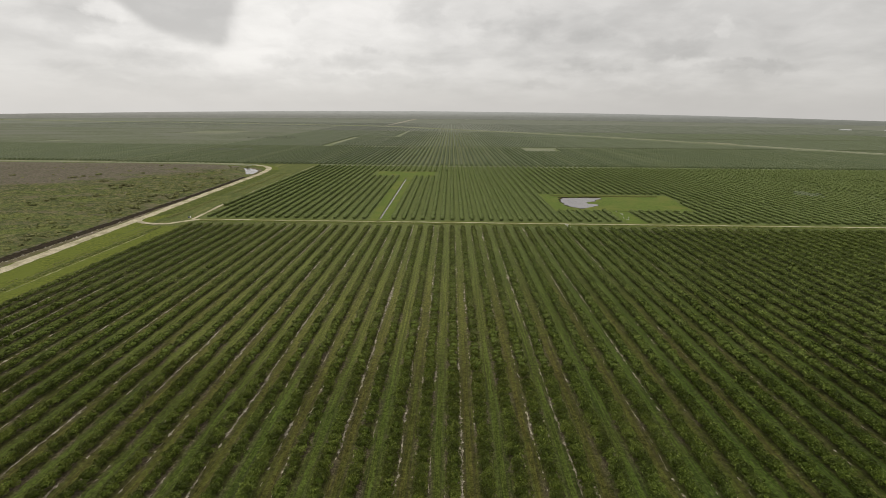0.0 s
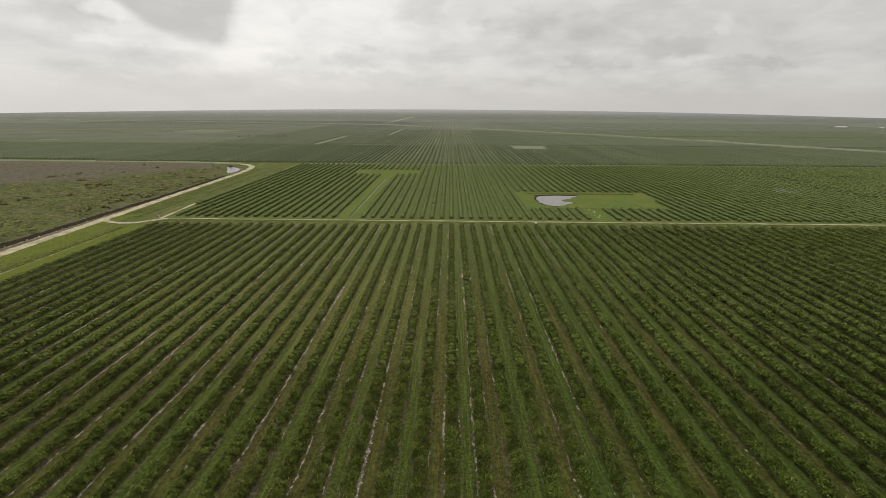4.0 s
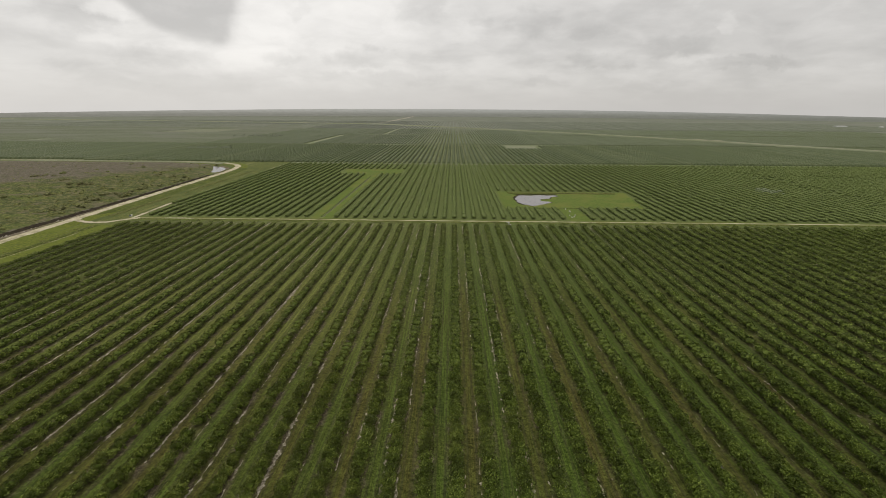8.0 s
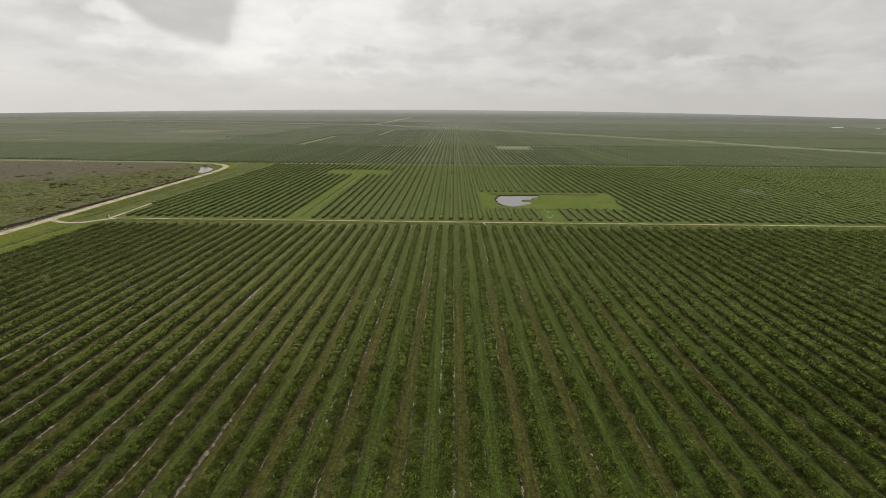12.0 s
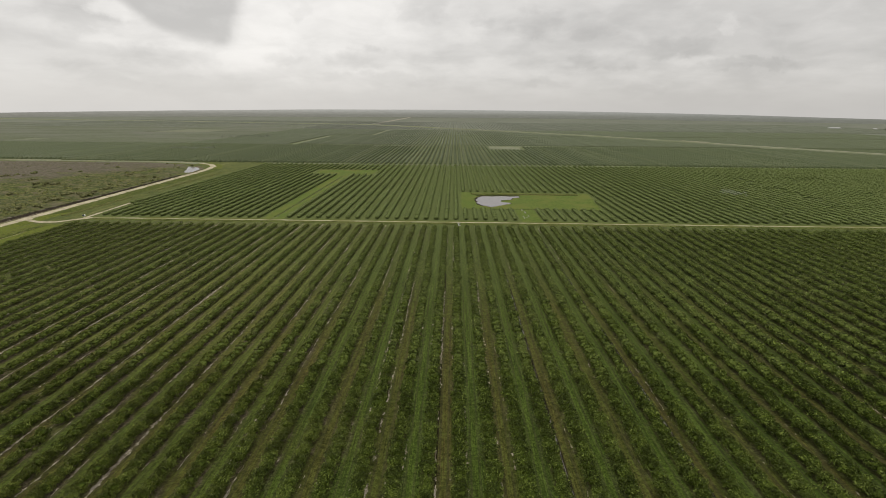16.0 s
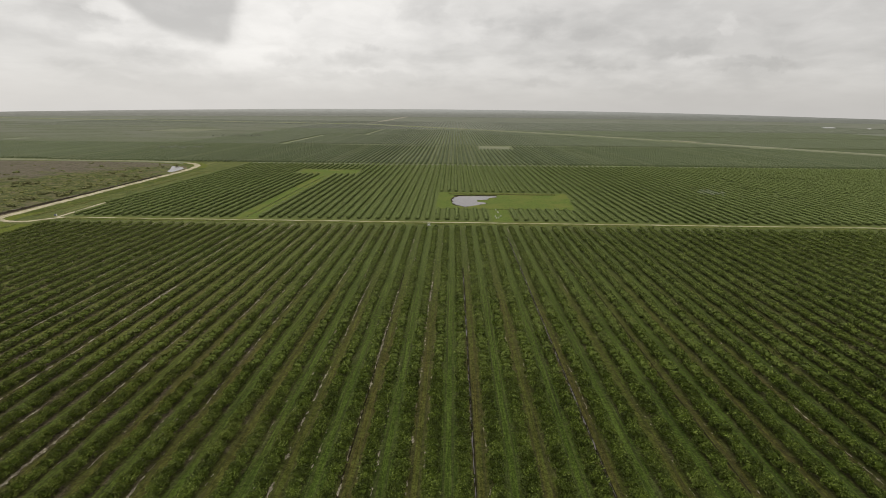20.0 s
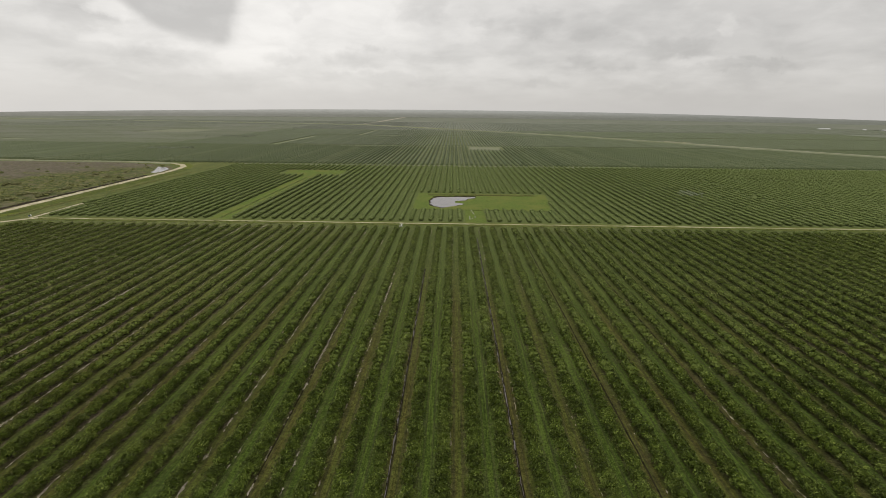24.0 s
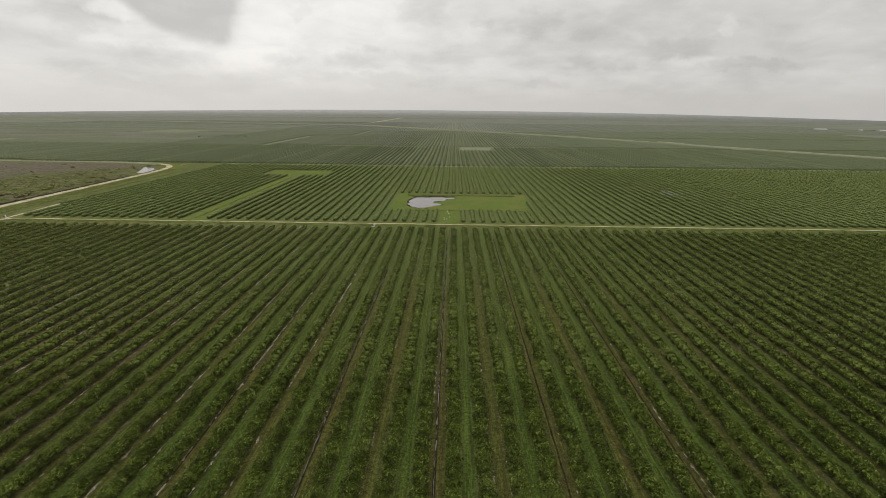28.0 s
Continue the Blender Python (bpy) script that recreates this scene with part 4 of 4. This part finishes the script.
def grow_shrubs():
    rng = random.Random(12)
    kinds = [shrub(3, 3.0), shrub(4, 3.8), shrub(5, 2.6)]
    spots = []
    for i in range(30):
        spots.append((-253 - abs(rng.gauss(4, 9)), rng.uniform(230, 590)))
    for cx, cy, n in ((-268, 432, 5), (-267, 363, 5), (-338, 494, 7), (-300, 560, 5), (-352, 400, 4), (-420, 560, 4)):
        spots += [(cx + rng.gauss(0, 6), cy + rng.gauss(0, 8)) for i in range(n)]
    for i in range(26):
        spots.append((rng.uniform(-520, -262), rng.uniform(250, 690)))
    for n, (x, y) in enumerate(spots):
        m = pose(x, y, 0, 0, 0, rng.uniform(0, 360))
        if n < 3:
            ob = kinds[n]
            ob.matrix_basis = m
        else:
            ob = copy_thing(kinds[rng.randrange(3)], m)
        s = rng.uniform(0.5, 1.25)
        ob.scale = (s * 1.2, s * 1.2, s)


grow_shrubs()


POOL = (-292, -238, 566, 672)


def scatter(name, n, x0, x1, y0, y1, size, mat, label, category, seed, clump=0.02, flat=0.42, leaves=0):
    rng = np.random.default_rng(seed)
    kinds = [lifted(crown(seed + i, leaves, 1, (1.0, 1.0, flat), 0.30), flat * 0.18) for i in range(4)]
    p = np.stack([rng.uniform(x0, x1, n), rng.uniform(y0, y1, n), np.zeros(n), np.clip(rng.lognormal(math.log(size), 0.45, n), 0.2, 2.1 * size)], 1)
    p = outside(p, *POOL)
    n = len(p)
    dense = np.array([noise.noise((x * clump, y * clump, seed)) for x, y in p[:, :2]])
    return planted(name, kinds, p[dense > rng.uniform(-0.45, 0.35, n)], mat, label, category, seed, INNER_SCRUB, leaves == 0)


def heath_top(x, y):
    big = noise.noise((x * 0.035, y * 0.035, 1.0))
    lump = noise.noise((x * 0.17, y * 0.17, 3.0)) + 0.6 * noise.noise((x * 0.42, y * 0.42, 6.0))
    room = min(-250 - x - max(0.0, y - 540) * 0.45, 704 - y)
    if room < 0:
        return -0.15
    return min(1.0, room / 9) * max(0.1, 0.7 + 0.6 * big + 1.35 * lump) + 0.04


uneven_sheet("scrub_growth", [-1000 + 20 * i for i in range(20)] + [-600 + 2.2 * i for i in range(160)], [120 + 3 * i for i in range(192)], heath_top, SCRUB, "low tangled wetland scrub and dry grass", "scrub")
def levee_line(y):
    return float(np.interp(y, [p[1] for p in LEVEE[:10]], [p[0] for p in LEVEE[:10]]))


def rank_top(u, y):
    """Tall grass down the side of the levee; u: from the road's edge to the foot."""
    lump = noise.noise((u * 9, y * 0.22, 7.0)) + 0.6 * noise.noise((u * 20, y * 0.5, 2.0))
    ends = min(1.0, (y - 352) / 14, (650 - y) / 60)
    return 0.58 * (1 - u) + ends * math.sin(math.pi * min(1.0, u * 1.15 + 0.02)) * (0.45 + 0.40 * lump)


def levee_growth():
    ys = [353 + 2.0 * i for i in range(148)]
    us = [i / 9 for i in range(10)]
    verts = [(levee_line(y) + 5.0 + u * 11.5 * min(1.0, 0.35 + (y - 352) / 40), y, rank_top(u, y) + 0.03) for y in ys for u in us]
    i = (np.arange(len(ys) - 1)[:, None] * 10 + np.arange(9)[None]).ravel()
    tris = np.concatenate([np.stack([i, i + 1, i + 11], 1), np.stack([i, i + 11, i + 10], 1)])
    tagged(new("rank_grass", mesh_of("rank_grass", verts, tris, RANK, True)), "tall rank grass down the side of the levee", "grass", kind="stuff")


def weed_bank():
    """A rough bank of tall weeds along the verge."""
    ys = [58 + 1.1 * i for i in range(242)]
    os = (-2.0, -1.5, -0.8, 0.0, 0.8, 1.5, 2.0)
    verts = []
    for y in ys:
        grow = 0.75 + 0.35 * noise.noise((y * 0.07, 3.0, 1.0))
        for o in os:
            z = grow * (1 - (o / 2.0) ** 2) * (0.85 + 0.45 * noise.noise((o * 1.2, y * 0.45, 5.0)))
            verts.append((-201.3 + o * (1 + 0.25 * noise.noise((o, y * 0.2, 8.0))), y, z + 0.02))
    i = (np.arange(len(ys) - 1)[:, None] * 7 + np.arange(6)[None]).ravel()
    tris = np.concatenate([np.stack([i, i + 1, i + 8], 1), np.stack([i, i + 8, i + 7], 1)])
    tagged(new("weed_bank", mesh_of("weed_bank", verts, tris, RANK, True)), "long dark bank of tall weeds in the verge", "weeds", kind="stuff")


levee_growth()
scatter("wetland_bushes", 2400, -560, -253, 200, 700, 0.95, SHRUB, "small olive bushes and tussocks in the wetland scrub", "bushes", 191, 0.03, 0.62, 12)
scatter("wetland_bushes", 1100, -330, -252, 200, 640, 1.4, BUSH_DARK, "dark green bushes along the canal side of the wetland", "bushes", 192, 0.035, 0.7, 14)
scatter("dry_tussocks", 2200, -560, -262, 220, 700, 0.75, STRAW, "pale straw tussocks in the wetland scrub", "grass tussocks", 193, 0.05, 0.6, 8)
weed_bank()
scatter("bank_weeds", 2600, -203.4, -199.2, 60, 322, 0.5, WEED, "dark line of weeds along a ditch", "weeds", 92, 0.05, 0.7, 8)
scatter("bank_weeds", 420, -208.0, -206.6, 150, 318, 0.36, WEED, "thin dark line of weeds in the grass verge", "weeds", 98, 0.05, 0.6, 4)
scatter("bank_weeds", 1500, -213.5, -209.5, 352, 640, 0.5, WEED, "dark line of weeds along the foot of the levee", "weeds", 99, 0.04, 0.7, 6)
scatter("bank_weeds", 350, -214, -191, 352, 610, 0.34, SHRUB, "weeds on the levee bank", "weeds", 93, 0.0)
scatter("bank_weeds", 900, 98, 200, 468.5, 473, 0.6, WEED, "dark overgrown berm behind the pond", "weeds", 94, 0.0, 1.0, 6)
scatter("bank_weeds", 420, 90, 202, 397.6, 399.6, 0.45, WEED, "weeds at the near edge of the clearing", "weeds", 95, 0.0)
scatter("bank_weeds", 160, -98, -20, 651, 655, 0.8, SHRUB, "dark weedy edge of the grass strip", "weeds", 96, 0.0)
scatter("bank_weeds", 2600, -186, 560, 343.8, 346, 0.5, WEED, "weeds beside the farm track", "weeds", 97, 0.0)

def rubble():
    rng = np.random.default_rng(31)
    kinds = [lifted(crown(110 + i, 0, 1, (0.6, 0.5, 0.3), 0.0), 0.2) for i in range(3)]
    y = rng.normal(268, 38, 130)
    p = np.stack([canal_side(0)[1] + rng.uniform(0.5, 3.6, 130), y, np.full(130, 0.15), rng.uniform(0.3, 1.0, 130)], 1)
    planted("rubble", kinds, p, BANK_PALE, "pale broken lumps along the canal bank", "rubble", 32, BANK_PALE)


rubble()

# ---------------------------------------------------------------- small things
def hive(x, y, turn):
    thing = new("hive_box")
    bm = bmesh.new()
    box(bm, -0.3, 0.3, -0.25, 0.25, 0.12, 0.75, 0.015)
    part("body", bm, WHITE, thing)
    bm = bmesh.new()
    box(bm, -0.33, 0.33, -0.28, 0.28, 0.752, 0.83, 0.015)
    part("lid", bm, STEEL, thing, "grey metal lid")
    bm = bmesh.new()
    box(bm, -0.32, 0.32, -0.3, 0.3, 0.0, 0.118)
    part("pallet", bm, BARK, thing, "weathered wooden pallet")
    thing.matrix_basis = pose(x, y, 0.03, 0, 0, turn)
    return tagged(thing, "small white hive box on a pallet in mown grass", "hive box", "hive boxes in the clearing")


def place_hives():
    first_box = hive(137, 394, 10)
    rng = random.Random(3)
    for x, y in ((138.2, 386), (138.5, 383.6), (137, 365), (135, 363.4), (139.2, 371), (134.8, 370)):
        copy_thing(first_box, pose(x, y, 0.03, 0, 0, rng.uniform(-40, 40)))


place_hives()


def pump(x, y):
    thing = new("pump_unit")
    bm = bmesh.new()
    box(bm, -1.6, 1.6, -0.9, 0.9, 0.0, 0.2, 0.03)
    part("base", bm, CONCRETE, thing, "grey concrete base")
    bm = bmesh.new()
    box(bm, -1.4, 0.3, -0.6, 0.6, 0.203, 1.5, 0.08)
    part("engine", bm, BLUE, thing, "dark blue engine housing")
    bm = bmesh.new()
    cylinder(bm, 0.95, 0, 0.203, 2.0, 0.62, 0.62, 20)
    bmesh.ops.create_uvsphere(bm, u_segments=20, v_segments=8, radius=0.62, matrix=Matrix.LocRotScale((0.95, 0, 2.0), None, (1, 1, 0.35)))
    part("tank", bm, WHITE, thing, "white domed water tank")
    bm = bmesh.new()
    cylinder(bm, -0.9, 0, 1.5, 2.2, 0.07, 0.07, 10)
    part("exhaust", bm, STEEL, thing, "thin steel exhaust")
    thing.matrix_basis = pose(x, y, 0.02, 0, 0, 25) @ Matrix.Scale(0.62, 4)
    return tagged(thing, "dark engine pump with a white tank beside a sand track", "pump")


pump(-196, 353)


def culvert(x, y):
    thing = new("culvert")
    for dy in (-3.4, 3.4):
        bm = bmesh.new()
        box(bm, -1.3, 1.3, dy - 0.15, dy + 0.15, -0.15, 0.55, 0.03)
        part("headwall", bm, CONCRETE, thing)
    bm = bmesh.new()
    cylinder(bm, 0, 0, -3.6, 3.6, 0.35, 0.35, 14, Matrix.Rotation(radians(90), 4, "X"))
    bmesh.ops.translate(bm, verts=bm.verts, vec=(0, 0, -0.1))
    part("pipe", bm, STEEL, thing, "grey corrugated pipe")
    thing.matrix_basis = pose(x, y, 0, 0, 0, 0)
    return tagged(thing, "pale concrete culvert under the farm track", "culvert")


culvert(85, 341)


def far_building(x, y, long, wide, high, turn):
    thing = new("packing_shed")
    bm = bmesh.new()
    box(bm, -long / 2, long / 2, -wide / 2, wide / 2, 0, high)
    part("wall", bm, STEEL_ROOF, thing, "pale sheet wall greyed for haze")
    bm = bmesh.new()
    a = [bm.verts.new(p) for p in ((-long / 2 - 1, -wide / 2 - 1, high), (long / 2 + 1, -wide / 2 - 1, high), (long / 2 + 1, 0, high + 3), (-long / 2 - 1, 0, high + 3), (long / 2 + 1, wide / 2 + 1, high), (-long / 2 - 1, wide / 2 + 1, high))]
    for q in ((0, 1, 2, 3), (3, 2, 4, 5), (0, 3, 5), (1, 4, 2)):
        bm.faces.new([a[i] for i in q])
    part("roof", bm, STEEL_ROOF, thing, "pale sheet metal roof")
    thing.matrix_basis = pose(x, y, 0, 0, 0, turn)
    return tagged(thing, "long low white shed far off among groves", "shed")


far_building(1921, 2460, 62, 20, 3.4, 12)
far_building(2054, 2384, 20, 10, 3.0, 20)
far_building(2146, 2376, 30, 12, 3.0, 8)

# ---------------------------------------------------------------- far strips, roads and woods
sheet("far_strip", [(-289, 1098), (-274, 1098), (-276, 1462), (-289, 1462)], 0.05, PALE_GRASS, "far mown grass strip between groves", "lawn")
sheet("far_strip", [(-171, 1518), (-159, 1518), (-160, 1886), (-170, 1886)], 0.05, PALE_GRASS, "far mown grass strip between groves", "lawn")
for x0, x1, y0, y1 in GAPS[:3]:
    sheet("far_meadow", [(x0, y0 + 12), (x1, y0), (x1, y1), (x0 + 9, y1 - 9)], 0.05, FAR_GRASS, "far pale meadow among dull groves", "meadow", 1.0, int(-x0))
sheet("far_meadow", [(-1860, 3120), (-1680, 2960), (-1500, 2860), (-1490, 2910), (-1690, 3060), (-1850, 3200)], 0.05, FAR_GRASS, "far pale meadow among dull groves", "meadow", 1.0, 5)
sheet("far_strip", [(-2350, 2655), (-1964, 2800), (-1964, 2850), (-2350, 2715)], 0.05, FAR_GRASS, "far pale strip of open land", "meadow", 1.0, 9)
sheet("far_clearing", [(153, 1000), (216, 1006), (225, 1092), (158, 1090)], 0.05, PALE_GRASS, "far grass clearing among citrus rows", "lawn")
ribbon("road_diagonal", DIAGONAL, [(-16, 0.0), (-6, 3.6), (6, 3.6), (16, 0.0)], PALE_GRASS, "long straight grass bank crossing the far groves", "embankment", 30.0, 0.5, 15)
ribbon("track_diagonal", DIAGONAL, [(-3.2, 3.66), (3.2, 3.66)], BANK_PALE, "pale track along the top of the grass bank", "road", 30.0, 0.6, 19)
sheet("far_pad", [(672, 1310), (716, 1250), (724, 1258), (682, 1316)], 3.8, SAND, "pale sand turning place beside the bank", "road", 1.0)
ribbon("road_white", [(-330, 2500), (-324, 3200), (-317, 4480)], [(-9, 0.0), (-3.5, 2.6), (3.5, 2.6), (9, 0.0)], BANK_PALE, "far pale straight road running to the horizon", "road", 40.0, 0.5, 16)


def far_woods(name, x0, x1, y0, y1, n, seed):
    rng = np.random.default_rng(seed)
    kinds = [lifted(crown(seed + i, 10, 1, (3, 3, 2.2), 1.2), 1.5) for i in range(4)]
    p = np.stack([rng.uniform(x0, x1, n), rng.uniform(y0, y1, n), np.zeros(n), rng.uniform(0.6, 1.4, n)], 1)
    planted(name, kinds, p, WOODS, "far dark clump of trees", "woods", seed, WOODS)


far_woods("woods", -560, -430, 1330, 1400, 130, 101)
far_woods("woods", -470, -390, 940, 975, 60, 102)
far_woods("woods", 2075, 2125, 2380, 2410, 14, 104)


def horizon_backdrop():
    m, t, b = material("hazy_distance", 1.0, 0.0)
    t.nodes.remove(b)
    p = place_of(t)
    sep = t.nodes.new("ShaderNodeSeparateXYZ")
    t.links.new(p, sep.inputs[0])
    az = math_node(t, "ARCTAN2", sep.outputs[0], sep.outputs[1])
    # backdrop glows by itself; its haze is painted, paler upward and to the left
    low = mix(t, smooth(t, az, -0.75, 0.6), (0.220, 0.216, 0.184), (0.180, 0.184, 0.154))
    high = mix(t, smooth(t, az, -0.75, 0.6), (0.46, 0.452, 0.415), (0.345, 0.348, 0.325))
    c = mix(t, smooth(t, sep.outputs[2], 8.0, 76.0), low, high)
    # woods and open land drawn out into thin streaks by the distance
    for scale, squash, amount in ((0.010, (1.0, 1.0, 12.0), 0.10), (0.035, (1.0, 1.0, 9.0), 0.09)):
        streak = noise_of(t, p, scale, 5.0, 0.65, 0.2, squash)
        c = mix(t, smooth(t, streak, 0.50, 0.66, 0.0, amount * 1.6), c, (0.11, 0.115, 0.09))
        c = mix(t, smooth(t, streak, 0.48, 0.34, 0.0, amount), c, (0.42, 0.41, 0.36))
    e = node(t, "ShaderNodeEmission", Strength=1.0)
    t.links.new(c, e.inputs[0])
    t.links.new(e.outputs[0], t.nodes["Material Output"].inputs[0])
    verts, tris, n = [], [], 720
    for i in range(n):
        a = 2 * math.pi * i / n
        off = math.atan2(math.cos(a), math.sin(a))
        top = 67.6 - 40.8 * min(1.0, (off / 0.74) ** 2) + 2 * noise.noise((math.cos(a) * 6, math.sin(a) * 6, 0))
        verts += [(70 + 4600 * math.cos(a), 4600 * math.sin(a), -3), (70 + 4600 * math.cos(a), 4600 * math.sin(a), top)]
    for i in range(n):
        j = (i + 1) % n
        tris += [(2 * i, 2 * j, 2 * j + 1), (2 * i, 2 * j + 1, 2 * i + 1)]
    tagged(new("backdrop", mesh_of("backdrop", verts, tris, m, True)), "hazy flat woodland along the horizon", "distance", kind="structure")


horizon_backdrop()
